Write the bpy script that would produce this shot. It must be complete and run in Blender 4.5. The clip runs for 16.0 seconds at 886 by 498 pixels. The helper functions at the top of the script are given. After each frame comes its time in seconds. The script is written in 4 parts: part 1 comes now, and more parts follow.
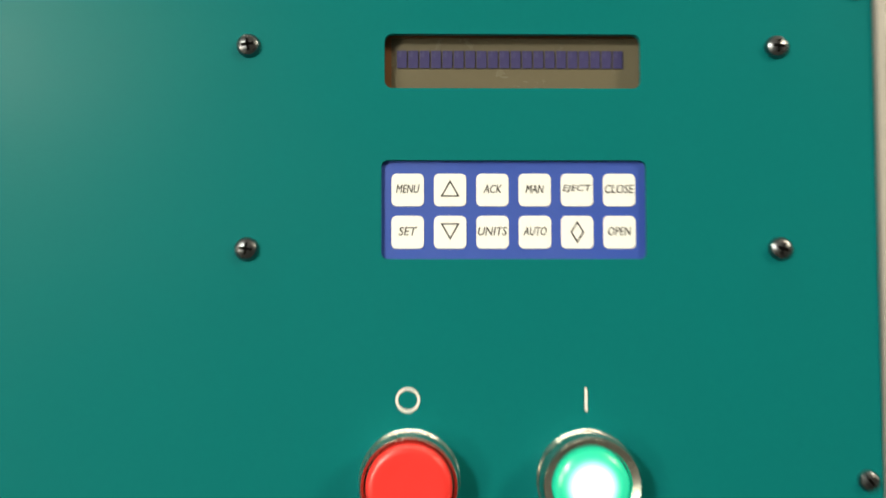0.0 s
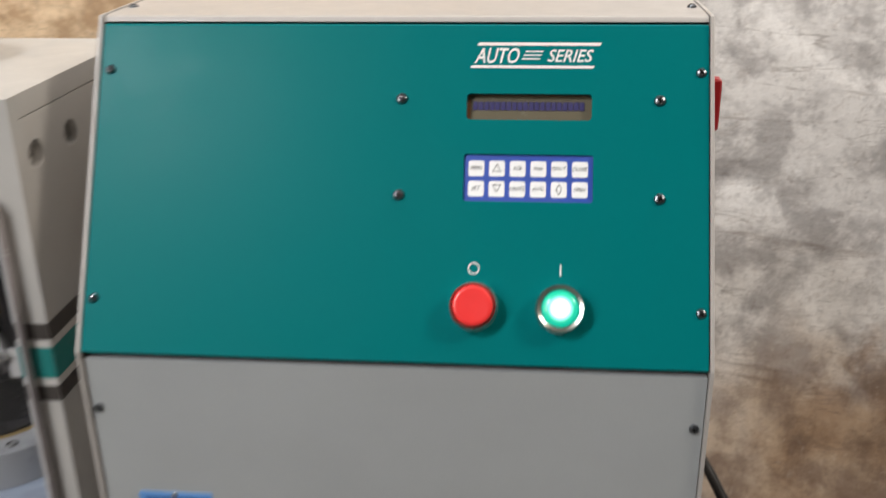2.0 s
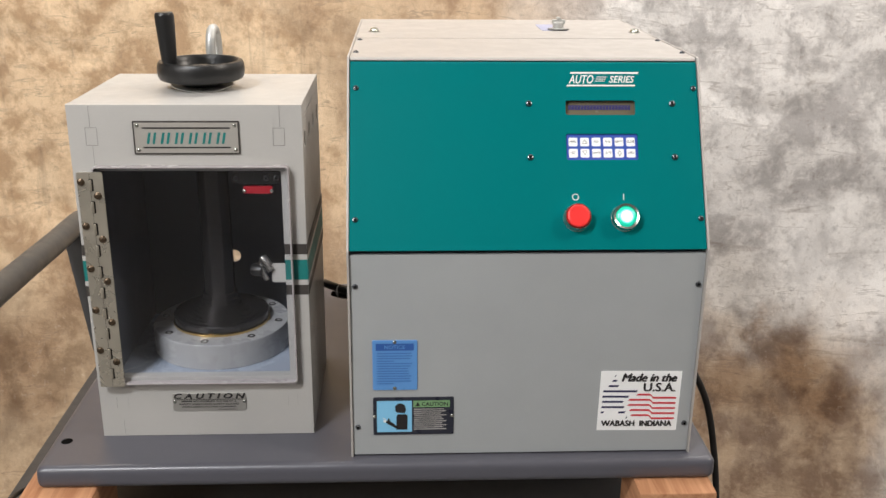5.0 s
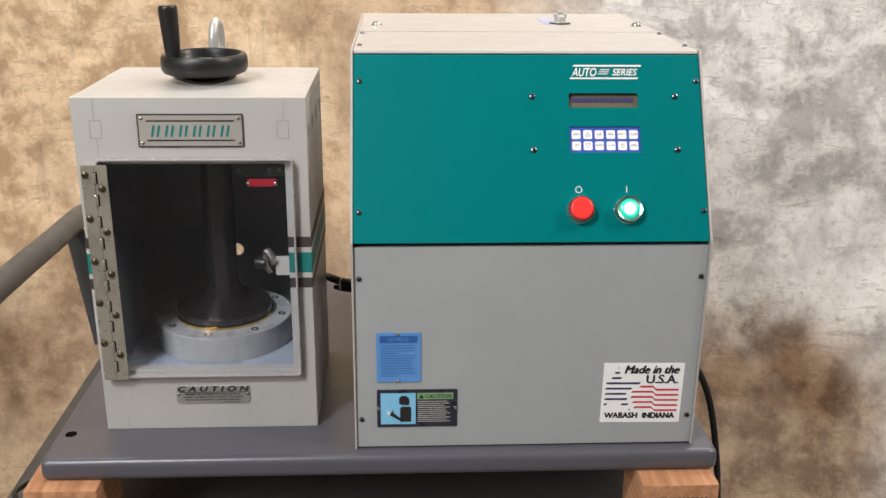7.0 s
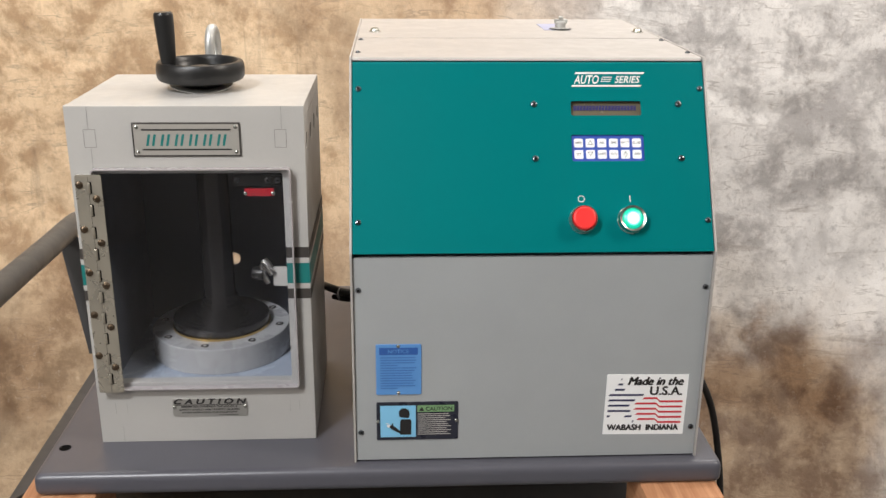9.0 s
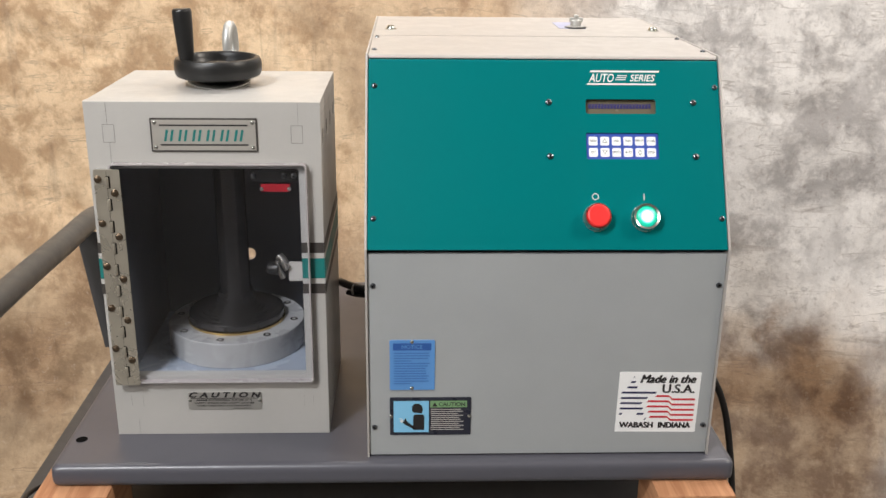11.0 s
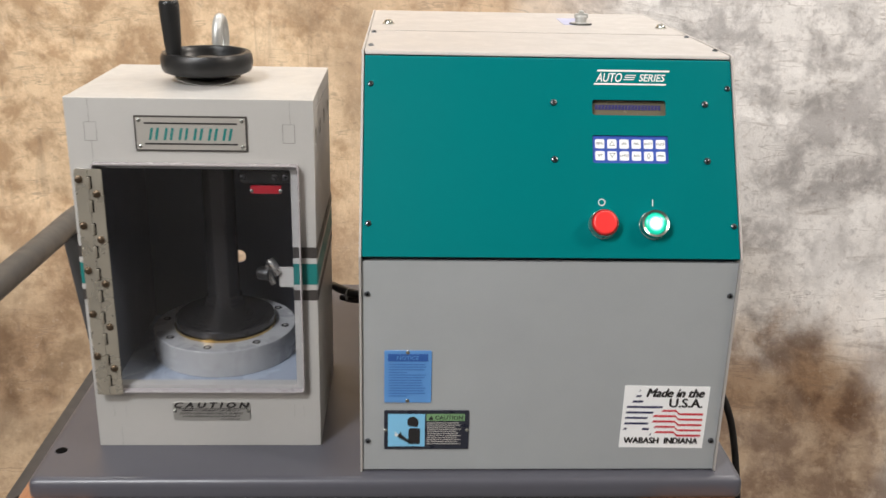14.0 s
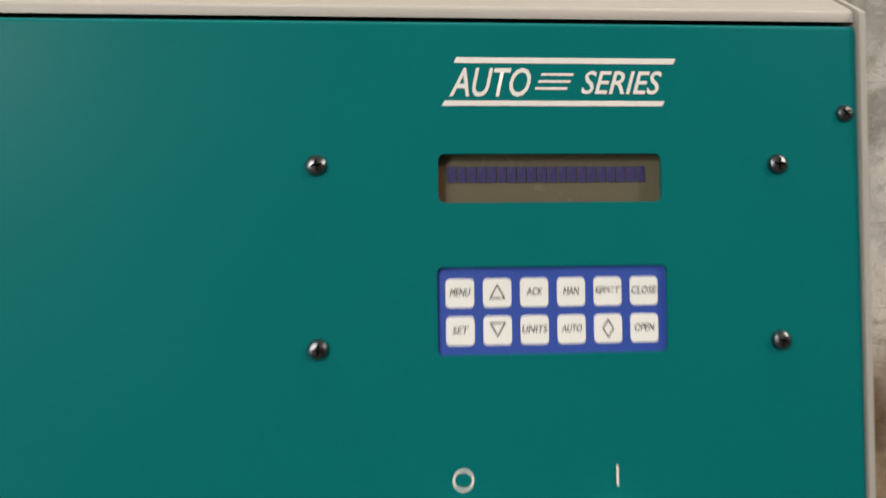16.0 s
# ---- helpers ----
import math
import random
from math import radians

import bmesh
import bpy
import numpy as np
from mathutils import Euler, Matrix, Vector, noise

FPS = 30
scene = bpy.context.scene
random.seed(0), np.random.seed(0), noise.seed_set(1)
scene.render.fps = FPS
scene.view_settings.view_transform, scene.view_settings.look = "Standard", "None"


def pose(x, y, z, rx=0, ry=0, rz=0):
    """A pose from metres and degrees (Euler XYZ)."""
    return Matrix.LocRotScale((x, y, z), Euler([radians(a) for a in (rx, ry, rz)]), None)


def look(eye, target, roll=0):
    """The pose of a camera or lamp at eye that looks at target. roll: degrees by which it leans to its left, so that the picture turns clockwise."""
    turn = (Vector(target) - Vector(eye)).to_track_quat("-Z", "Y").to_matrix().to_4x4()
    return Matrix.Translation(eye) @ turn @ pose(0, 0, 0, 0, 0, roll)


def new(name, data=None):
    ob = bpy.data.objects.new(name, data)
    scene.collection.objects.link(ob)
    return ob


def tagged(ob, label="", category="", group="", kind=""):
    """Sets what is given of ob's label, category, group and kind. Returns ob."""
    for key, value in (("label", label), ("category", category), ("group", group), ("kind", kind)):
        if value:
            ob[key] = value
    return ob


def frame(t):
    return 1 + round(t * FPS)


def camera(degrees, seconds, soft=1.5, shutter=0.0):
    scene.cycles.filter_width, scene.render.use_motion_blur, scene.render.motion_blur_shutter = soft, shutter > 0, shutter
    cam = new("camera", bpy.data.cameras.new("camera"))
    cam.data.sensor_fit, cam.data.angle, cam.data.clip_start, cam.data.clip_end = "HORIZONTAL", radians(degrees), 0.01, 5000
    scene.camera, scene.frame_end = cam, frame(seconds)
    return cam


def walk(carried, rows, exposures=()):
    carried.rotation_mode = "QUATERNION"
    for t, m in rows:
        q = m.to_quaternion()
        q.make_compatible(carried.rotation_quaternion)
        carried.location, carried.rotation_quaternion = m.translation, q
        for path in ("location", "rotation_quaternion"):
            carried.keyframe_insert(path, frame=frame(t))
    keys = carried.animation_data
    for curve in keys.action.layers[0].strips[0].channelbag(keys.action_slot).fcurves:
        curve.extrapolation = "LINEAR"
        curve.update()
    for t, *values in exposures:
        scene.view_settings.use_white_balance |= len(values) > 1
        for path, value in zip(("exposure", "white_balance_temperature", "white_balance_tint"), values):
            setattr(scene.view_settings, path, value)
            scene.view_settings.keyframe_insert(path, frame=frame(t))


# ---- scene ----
cam = camera(49.0, 16.0, shutter=0.4)
PATH = [
    (0, (0.254, -0.213, 1.269), (0.285, 1.584, 0.393), 0.4),
    (0.2, (0.255, -0.261, 1.283), (0.273, 1.534, 0.4), -0.7),
    (0.3, (0.253, -0.282, 1.287), (0.271, 1.52, 0.419), -1.1),
    (0.5, (0.24, -0.311, 1.293), (0.281, 1.508, 0.464), -1.2),
    (1, (0.225, -0.323, 1.295), (0.285, 1.517, 0.514), -0.9),
    (1.5, (0.229, -0.363, 1.315), (0.254, 1.482, 0.543), -1.0),
    (1.8, (0.259, -0.444, 1.334), (0.164, 1.411, 0.594), -1.5),
    (2, (0.28, -0.519, 1.342), (0.109, 1.321, 0.576), -0.8),
    (2.2, (0.294, -0.582, 1.364), (0.034, 1.235, 0.571), -2.0),
    (2.5, (0.258, -0.664, 1.372), (0.03, 1.178, 0.629), -2.0),
    (3, (0.126, -0.833, 1.379), (0.104, 1.041, 0.681), -1.2),
    (3.5, (0.076, -0.949, 1.388), (0.133, 0.924, 0.688), 0.6),
    (4, (0.066, -0.974, 1.394), (0.137, 0.909, 0.726), 0.6),
    (6.5, (0.053, -0.997, 1.393), (0.149, 0.892, 0.744), 0.7),
    (7, (0.051, -0.99, 1.39), (0.142, 0.896, 0.731), 0.5),
    (7.5, (0.05, -0.985, 1.391), (0.145, 0.899, 0.725), 0.4),
    (8, (0.044, -0.978, 1.389), (0.145, 0.907, 0.726), 0.5),
    (8.5, (0.041, -0.972, 1.39), (0.144, 0.914, 0.732), 0.6),
    (9, (0.046, -0.971, 1.393), (0.147, 0.916, 0.738), 0.5),
    (11.5, (0.044, -0.982, 1.393), (0.101, 0.906, 0.734), 0.7),
    (12, (0.048, -0.986, 1.395), (0.088, 0.902, 0.739), 0.6),
    (12.5, (0.045, -0.985, 1.397), (0.087, 0.905, 0.744), 0.6),
    (13, (0.047, -0.985, 1.395), (0.087, 0.907, 0.748), 0.5),
    (13.5, (0.04, -0.975, 1.393), (0.093, 0.914, 0.741), 0.6),
    (14, (0.043, -0.926, 1.389), (0.127, 0.957, 0.719), 1.3),
    (14.5, (0.127, -0.738, 1.373), (0.232, 1.13, 0.666), 1.3),
    (14.8, (0.187, -0.607, 1.365), (0.261, 1.236, 0.593), 1.8),
    (15, (0.211, -0.538, 1.369), (0.231, 1.288, 0.553), 1.8),
    (15.5, (0.205, -0.369, 1.336), (0.301, 1.44, 0.489), 2.6),
    (16, (0.211, -0.225, 1.322), (0.401, 1.538, 0.399), 2.2),
]
EXPOSURES = [(0.0, 0.08, 7700, 0), (0.5, -0.35, 7900, 3), (0.9, -0.35, 7300, 4), (1.5, -0.30, 6600, 9), (2.2, -0.12, 6450, 10), (3.0, 0.0, 6450, 10), (13.5, 0.08, 6450, 10), (14.5, 0.05, 6400, 10), (15.5, 0.03, 6500, 9), (16.0, -0.46, 6950, 8)]
walk(cam, [(t, look(eye, target, roll)) for t, eye, target, roll in PATH], EXPOSURES)

# ---- world, lamps, exposure ----
world = bpy.data.worlds.new("room_air")
scene.world = world
world.use_nodes = True
world.node_tree.nodes["Background"].inputs[0].default_value = (0.9, 0.92, 1.0, 1)
world.node_tree.nodes["Background"].inputs[1].default_value = 0.035


def area_lamp(name, eye, target, size, watts, colour):
    data = bpy.data.lights.new(name, "AREA")
    data.shape, data.size, data.size_y = "RECTANGLE", size[0], size[1]
    data.energy, data.color = watts, colour
    ob = new(name, data)
    ob.matrix_world = look(eye, target)
    return ob


# ceiling lamps in front of the machine; front-left and backdrop strips are unseen added fill
area_lamp("ceiling_lamp_cool", (-0.87, -1.30, 2.72), (0.1, 0.05, 1.0), (0.30, 0.30), 42, (0.97, 0.98, 1.0))
area_lamp("ceiling_lamp_warm", (1.6, -0.45, 2.45), (0.0, 0.1, 1.0), (0.4, 0.4), 20, (1.0, 0.90, 0.79))
area_lamp("added_room_fill", (-2.0, -2.20, 2.70), (0.0, 0.5, 0.9), (0.3, 1.2), 60, (1.0, 0.95, 0.89))
area_lamp("added_backdrop_fill", (0.3, 0.74, 2.62), (0.3, 1.5, 0.55), (2.4, 0.25), 39, (1.0, 0.95, 0.89))


# ---- materials ----
def nodes_of(name):
    m = bpy.data.materials.new(name)
    m.use_nodes = True
    nt = m.node_tree
    return m, nt, nt.nodes["Principled BSDF"], nt.nodes["Material Output"]


def link(nt, a, b):
    nt.links.new(a, b)


def noise_node(nt, scale, detail=4.0, rough=0.55, vec=None, distortion=0.0):
    n = nt.nodes.new("ShaderNodeTexNoise")
    n.inputs["Scale"].default_value, n.inputs["Detail"].default_value = scale, detail
    n.inputs["Roughness"].default_value, n.inputs["Distortion"].default_value = rough, distortion
    if vec is not None:
        link(nt, vec, n.inputs["Vector"])
    return n


def ramp(nt, fac, stops):
    r = nt.nodes.new("ShaderNodeMapRange")
    r.interpolation_type = "SMOOTHSTEP"
    r.inputs["From Min"].default_value, r.inputs["From Max"].default_value = stops[0], stops[1]
    r.inputs["To Min"].default_value, r.inputs["To Max"].default_value = stops[2], stops[3]
    link(nt, fac, r.inputs["Value"])
    return r.outputs[0]


def mixed(nt, fac, a, b):
    m = nt.nodes.new("ShaderNodeMix")
    m.data_type = "RGBA"
    for socket, v in ((m.inputs[0], fac), (m.inputs[6], a), (m.inputs[7], b)):
        if hasattr(v, "is_linked"):
            link(nt, v, socket)
        else:
            socket.default_value = v if not isinstance(v, tuple) else (*v, 1)
    return m.outputs[2]


def math_node(nt, op, a, b):
    m = nt.nodes.new("ShaderNodeMath")
    m.operation = op
    for socket, v in ((m.inputs[0], a), (m.inputs[1], b)):
        if hasattr(v, "is_linked"):
            link(nt, v, socket)
        else:
            socket.default_value = v
    return m.outputs[0]


def paint(name, col, rough=0.4, metal=0.0, gloss=0.5, var=0.08, scale=14.0, grain=0.05, bump=0.08, bump_scale=700.0, coat=0.0, smudge=0.08):
    """Paint, plastic or metal with cloudy tone, fine grain, uneven gloss and a fine relief."""
    m, nt, b, out = nodes_of(name)
    co = nt.nodes.new("ShaderNodeTexCoord").outputs["Object"]
    big, fine = noise_node(nt, scale, 4, 0.6, co), noise_node(nt, bump_scale, 2, 0.5, co)
    dark, light = tuple(c * (1 - var) for c in col), tuple(min(1, c * (1 + var)) for c in col)
    c1 = mixed(nt, big.outputs[0], dark, light)
    c2 = mixed(nt, ramp(nt, fine.outputs[0], (0.35, 0.75, 0.0, grain)), c1, tuple(c * 0.5 for c in col))
    link(nt, c2, b.inputs["Base Color"])
    b.inputs["Metallic"].default_value = metal
    b.inputs["Coat Weight"].default_value = coat
    b.inputs["Specular IOR Level"].default_value = gloss
    rub = noise_node(nt, scale * 2.3, 5, 0.65, co, 0.6)
    link(nt, ramp(nt, rub.outputs[0], (0.3, 0.7, rough - smudge, rough + smudge)), b.inputs["Roughness"])
    if bump:
        bp = nt.nodes.new("ShaderNodeBump")
        bp.inputs["Strength"].default_value, bp.inputs["Distance"].default_value = bump, 0.0006
        link(nt, fine.outputs[0], bp.inputs["Height"])
        link(nt, bp.outputs[0], b.inputs["Normal"])
    return m


M_PRESS = paint("press_grey_paint", (0.46, 0.445, 0.42), 0.42, bump=0.10)
M_CAB = paint("cabinet_grey_paint", (0.360, 0.375, 0.378), 0.44, bump=0.12)
# cabinet grey again, lightened as the light on covers and lip edges
M_TOP = paint("cabinet_paint_lit_copy", (0.41, 0.385, 0.36), 0.45, bump=0.12)
M_GREEN = paint("teal_enamel", (0.0004, 0.152, 0.157), 0.34, gloss=0.065, var=0.03, scale=9, grain=0.03, bump=0.05, smudge=0.025)
M_DECK = paint("base_grey_enamel", (0.088, 0.088, 0.105), 0.34, gloss=0.6, var=0.06, bump=0.10, smudge=0.03)
M_CART = paint("cart_grey_enamel", (0.075, 0.074, 0.076), 0.45, var=0.12)
M_TUBE = paint("handle_grey_enamel", (0.070, 0.072, 0.072), 0.40, var=0.10)
M_RAMBASE = paint("ram_base_grey_paint", (0.42, 0.42, 0.42), 0.30, var=0.06)
# ram base grey shifted to blue; the tint is a painted reflection
M_BOLSTER = paint("bolster_grey_with_reflection", (0.37, 0.42, 0.50), 0.26, var=0.06)
M_BRONZE = paint("bronzed_screw_steel", (0.13, 0.095, 0.065), 0.42, metal=0.9, smudge=0.08)
M_JOINT = paint("painted_joint", (0.22, 0.21, 0.19), 0.6, var=0.1, bump=0)
M_NOTICEPRINT = paint("notice_fine_print", (0.055, 0.17, 0.46), 0.4, var=0.06, bump=0)
# dark blue-grey: inner paint plus the chamber's shade and the door's haze
M_INNER = paint("inner_paint_with_shade", (0.092, 0.100, 0.122), 0.38, var=0.08, smudge=0.04)
M_BLACK = paint("black_plastic", (0.012, 0.012, 0.012), 0.38, var=0.2, bump=0.12)
M_RUBBER = paint("black_rubber", (0.014, 0.012, 0.011), 0.55, var=0.2)
M_STEEL = paint("steel", (0.62, 0.60, 0.57), 0.24, metal=1.0, smudge=0.1)
M_NICKEL = paint("nickel_hinge_steel", (0.50, 0.46, 0.38), 0.34, metal=0.7, var=0.12, smudge=0.12)
M_CHROME = paint("chrome", (0.58, 0.59, 0.54), 0.26, metal=1.0, smudge=0.04, grain=0.0)
M_SCREW = paint("blackened_screw_steel", (0.165, 0.175, 0.19), 0.32, metal=1.0, smudge=0.1)
# near-black, stands for the shade inside screw crosses, holes and hinge slots
M_RECESS = paint("recess_shade", (0.004, 0.004, 0.004), 0.8, gloss=0.05, bump=0)
M_ALU = paint("brushed_aluminium_plate", (0.62, 0.59, 0.54), 0.32, metal=0.55, var=0.04, smudge=0.03)
M_ZINC = paint("galvanised_eye", (0.50, 0.50, 0.48), 0.45, metal=0.6, var=0.15)
M_BRASS = paint("brass", (0.72, 0.50, 0.20), 0.20, metal=1.0)
M_RAM = paint("blackened_ram_steel", (0.085, 0.083, 0.085), 0.18, metal=0.85, var=0.05, grain=0.0, bump=0.0, smudge=0.015)
M_WHITE = paint("white_print", (0.78, 0.78, 0.76), 0.5, var=0.02, bump=0)
M_LABEL = paint("white_label_stock", (0.90, 0.90, 0.89), 0.45, var=0.02, bump=0)
M_ALUDARK = paint("dull_aluminium_plate", (0.40, 0.385, 0.355), 0.40, metal=0.5, var=0.08, smudge=0.1)
M_KEY = paint("white_key", (0.93, 0.93, 0.92), 0.4, var=0.03, bump=0)
M_INK = paint("black_print", (0.018, 0.016, 0.016), 0.5, var=0.1, bump=0)
M_NAVY = paint("navy_print", (0.022, 0.024, 0.085), 0.5, var=0.1, bump=0)
M_REDINK = paint("red_print", (0.60, 0.030, 0.045), 0.5, var=0.06, bump=0)
M_TEALINK = paint("teal_print", (0.012, 0.19, 0.175), 0.45, var=0.05, bump=0)
M_BROWN = paint("dark_stripe_print", (0.055, 0.048, 0.043), 0.5, var=0.08, bump=0)
M_SILVER = paint("pale_stripe_print", (0.52, 0.50, 0.47), 0.45, var=0.05, bump=0)
M_BLUE = paint("blue_membrane", (0.035, 0.085, 0.42), 0.42, var=0.06, bump=0.03)
M_NOTICE = paint("notice_blue", (0.11, 0.29, 0.62), 0.35, var=0.06, bump=0.03)
M_NOTICED = paint("notice_dark_blue", (0.03, 0.105, 0.36), 0.4, var=0.06, bump=0)
M_CYAN = paint("pictogram_cyan", (0.23, 0.55, 0.80), 0.35, var=0.05, bump=0)
M_CAUTG = paint("caution_header", (0.20, 0.36, 0.17), 0.4, var=0.06, bump=0)
M_CAUTK = paint("caution_plate_black", (0.020, 0.022, 0.035), 0.3, var=0.1, bump=0)
M_RED = paint("red_plastic", (0.85, 0.038, 0.036), 0.34, var=0.05, bump=0.03, smudge=0.05)
M_DARKRED = paint("dark_red_plastic", (0.42, 0.012, 0.015), 0.35, var=0.06)
M_REDLAB = paint("red_label", (0.42, 0.012, 0.025), 0.4, var=0.08, bump=0)
M_LCD = paint("display_glass", (0.145, 0.125, 0.085), 0.22, var=0.08, scale=30, bump=0)
M_LCDB = paint("display_block", (0.055, 0.050, 0.145), 0.25, var=0.15, scale=60, bump=0)
M_BROWNEDGE = paint("display_frame", (0.20, 0.085, 0.035), 0.4, bump=0)
M_ROOM = paint("room_wall_paint", (0.34, 0.33, 0.32), 0.8, bump=0.1, bump_scale=200)
M_FLOOR = paint("concrete", (0.22, 0.21, 0.20), 0.7, var=0.2, scale=3, bump=0.3, bump_scale=120)


def wood_material():
    m, nt, b, out = nodes_of("pine_wood")
    co = nt.nodes.new("ShaderNodeTexCoord").outputs["Object"]
    mp = nt.nodes.new("ShaderNodeMapping")
    mp.inputs["Scale"].default_value = (60, 3, 60)
    link(nt, co, mp.inputs[0])
    n = noise_node(nt, 1.0, 6, 0.6, mp.outputs[0], 1.2)
    c = mixed(nt, ramp(nt, n.outputs[0], (0.35, 0.65, 0, 1)), (0.38, 0.165, 0.075), (0.56, 0.29, 0.15))
    link(nt, c, b.inputs["Base Color"])
    b.inputs["Roughness"].default_value = 0.7
    bp = nt.nodes.new("ShaderNodeBump")
    bp.inputs["Strength"].default_value, bp.inputs["Distance"].default_value = 0.3, 0.001
    link(nt, n.outputs[0], bp.inputs["Height"])
    link(nt, bp.outputs[0], b.inputs["Normal"])
    return m


M_WOOD = wood_material()


def clear_material(name, tint, rough):
    m, nt, b, out = nodes_of(name)
    tr, gl = nt.nodes.new("ShaderNodeBsdfTransparent"), nt.nodes.new("ShaderNodeBsdfGlossy")
    tr.inputs[0].default_value = (*tint, 1)
    gl.inputs["Roughness"].default_value = rough
    lw, mx = nt.nodes.new("ShaderNodeLayerWeight"), nt.nodes.new("ShaderNodeMixShader")
    rise = math_node(nt, "POWER", lw.outputs["Facing"], 5.0)
    link(nt, math_node(nt, "ADD", math_node(nt, "MULTIPLY", rise, 0.9), 0.045), mx.inputs[0])
    lw.inputs[0].default_value = 0.5
    link(nt, tr.outputs[0], mx.inputs[1])
    link(nt, gl.outputs[0], mx.inputs[2])
    link(nt, mx.outputs[0], out.inputs[0])
    return m


M_CLEAR = clear_material("clear_polycarbonate", (0.95, 0.96, 0.985), 0.03)
M_EDGE = paint("frosted_sheet_edge", (0.40, 0.37, 0.37), 0.25, var=0.08, bump=0.02)


def lit_cap_material(centre):
    """The glowing cap of the start button: white in the middle, green towards the rim."""
    m, nt, b, out = nodes_of("lit_green_cap")
    co = nt.nodes.new("ShaderNodeTexCoord").outputs["Object"]
    d = nt.nodes.new("ShaderNodeVectorMath")
    d.operation = "DISTANCE"
    link(nt, co, d.inputs[0])
    d.inputs[1].default_value = centre
    f = ramp(nt, d.outputs["Value"], (0.0042, 0.0088, 0.0, 1.0))
    col = mixed(nt, f, (0.70, 1.0, 0.97), (0.0, 0.46, 0.33))
    link(nt, col, b.inputs["Emission Color"])
    link(nt, ramp(nt, d.outputs["Value"], (0.0034, 0.0095, 2.6, 0.85)), b.inputs["Emission Strength"])
    b.inputs["Base Color"].default_value = (0.02, 0.40, 0.22, 1)
    b.inputs["Roughness"].default_value = 0.25
    return m


def cloth_material():
    """Hand-dyed muslin: ochre to grey across its width, with cloudy blotches and brown patches. Darker low on the left;
    fold and crease shade is drawn into the colour.
    """
    m, nt, b, out = nodes_of("mottled_muslin")
    co = nt.nodes.new("ShaderNodeTexCoord").outputs["Object"]
    wob = noise_node(nt, 2.6, 5, 0.6, co)
    off = nt.nodes.new("ShaderNodeVectorMath")
    off.operation = "MULTIPLY_ADD"
    link(nt, wob.outputs["Color"], off.inputs[0])
    off.inputs[1].default_value = (0.55, 0.55, 0.55)
    link(nt, co, off.inputs[2])
    sep = nt.nodes.new("ShaderNodeSeparateXYZ")
    link(nt, off.outputs[0], sep.inputs[0])
    x, z = sep.outputs[0], sep.outputs[2]
    big = noise_node(nt, 3.0, 6, 0.60, co, 0.25).outputs[0]
    mid = noise_node(nt, 11.0, 9, 0.66, co, 0.2).outputs[0]
    fine = noise_node(nt, 40.0, 6, 0.7, co, 0.2).outputs[0]
    thread = noise_node(nt, 900.0, 2, 0.5, co).outputs[0]
    ochre = mixed(nt, ramp(nt, mid, (0.40, 0.60, 0, 1)), (0.48, 0.325, 0.195), (0.80, 0.605, 0.40))
    ochre = mixed(nt, ramp(nt, big, (0.46, 0.60, 0, 0.80)), ochre, (0.84, 0.655, 0.445))
    ochre = mixed(nt, ramp(nt, fine, (0.58, 0.78, 0, 0.30)), ochre, (0.26, 0.16, 0.095))
    # soft upright brown bands: smudges and painted fold shade in one
    hang = nt.nodes.new("ShaderNodeMapping")
    hang.inputs["Scale"].default_value = (4.6, 4.6, 1.5)
    link(nt, co, hang.inputs[0])
    ochre = mixed(nt, ramp(nt, noise_node(nt, 1.0, 5, 0.55, hang.outputs[0], 0.5).outputs[0], (0.51, 0.66, 0, 0.58)), ochre, (0.38, 0.24, 0.145))
    umber = mixed(nt, ramp(nt, mid, (0.38, 0.64, 0, 1)), (0.29, 0.19, 0.125), (0.48, 0.34, 0.23))
    grey = mixed(nt, ramp(nt, mid, (0.40, 0.60, 0, 1)), (0.42, 0.40, 0.39), (0.77, 0.745, 0.72))
    grey = mixed(nt, ramp(nt, big, (0.46, 0.64, 0, 0.7)), grey, (0.86, 0.835, 0.81))
    grey = mixed(nt, ramp(nt, fine, (0.55, 0.70, 0, 0.42)), grey, (0.20, 0.185, 0.185))
    tone = mixed(nt, ramp(nt, x, (0.05, 0.35, 0, 0.55)), ochre, umber)
    tone = mixed(nt, ramp(nt, x, (0.42, 0.85, 0, 1)), tone, grey)
    # low on the left the tone goes to a darker brown
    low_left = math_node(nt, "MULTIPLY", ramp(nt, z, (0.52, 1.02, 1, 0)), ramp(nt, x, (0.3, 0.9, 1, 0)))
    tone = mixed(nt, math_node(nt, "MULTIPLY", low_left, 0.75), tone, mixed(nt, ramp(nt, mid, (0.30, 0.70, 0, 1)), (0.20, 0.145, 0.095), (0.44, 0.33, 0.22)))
    low_right = math_node(nt, "MULTIPLY", ramp(nt, z, (0.58, 0.80, 1, 0)), ramp(nt, x, (0.7, 1.1, 0, 1)))
    low_right = math_node(nt, "MULTIPLY", low_right, ramp(nt, x, (1.32, 1.52, 1, 0.25)))
    tone = mixed(nt, math_node(nt, "MULTIPLY", low_right, 0.85), tone, mixed(nt, ramp(nt, mid, (0.36, 0.64, 0, 1)), (0.21, 0.125, 0.07), (0.48, 0.345, 0.215)))
    ragged = nt.nodes.new("ShaderNodeVectorMath")
    ragged.operation = "MULTIPLY_ADD"
    link(nt, noise_node(nt, 7.0, 7, 0.62, co).outputs["Color"], ragged.inputs[0])
    ragged.inputs[1].default_value = (0.36, 0.36, 0.36)
    link(nt, co, ragged.inputs[2])
    flat = nt.nodes.new("ShaderNodeVectorMath")
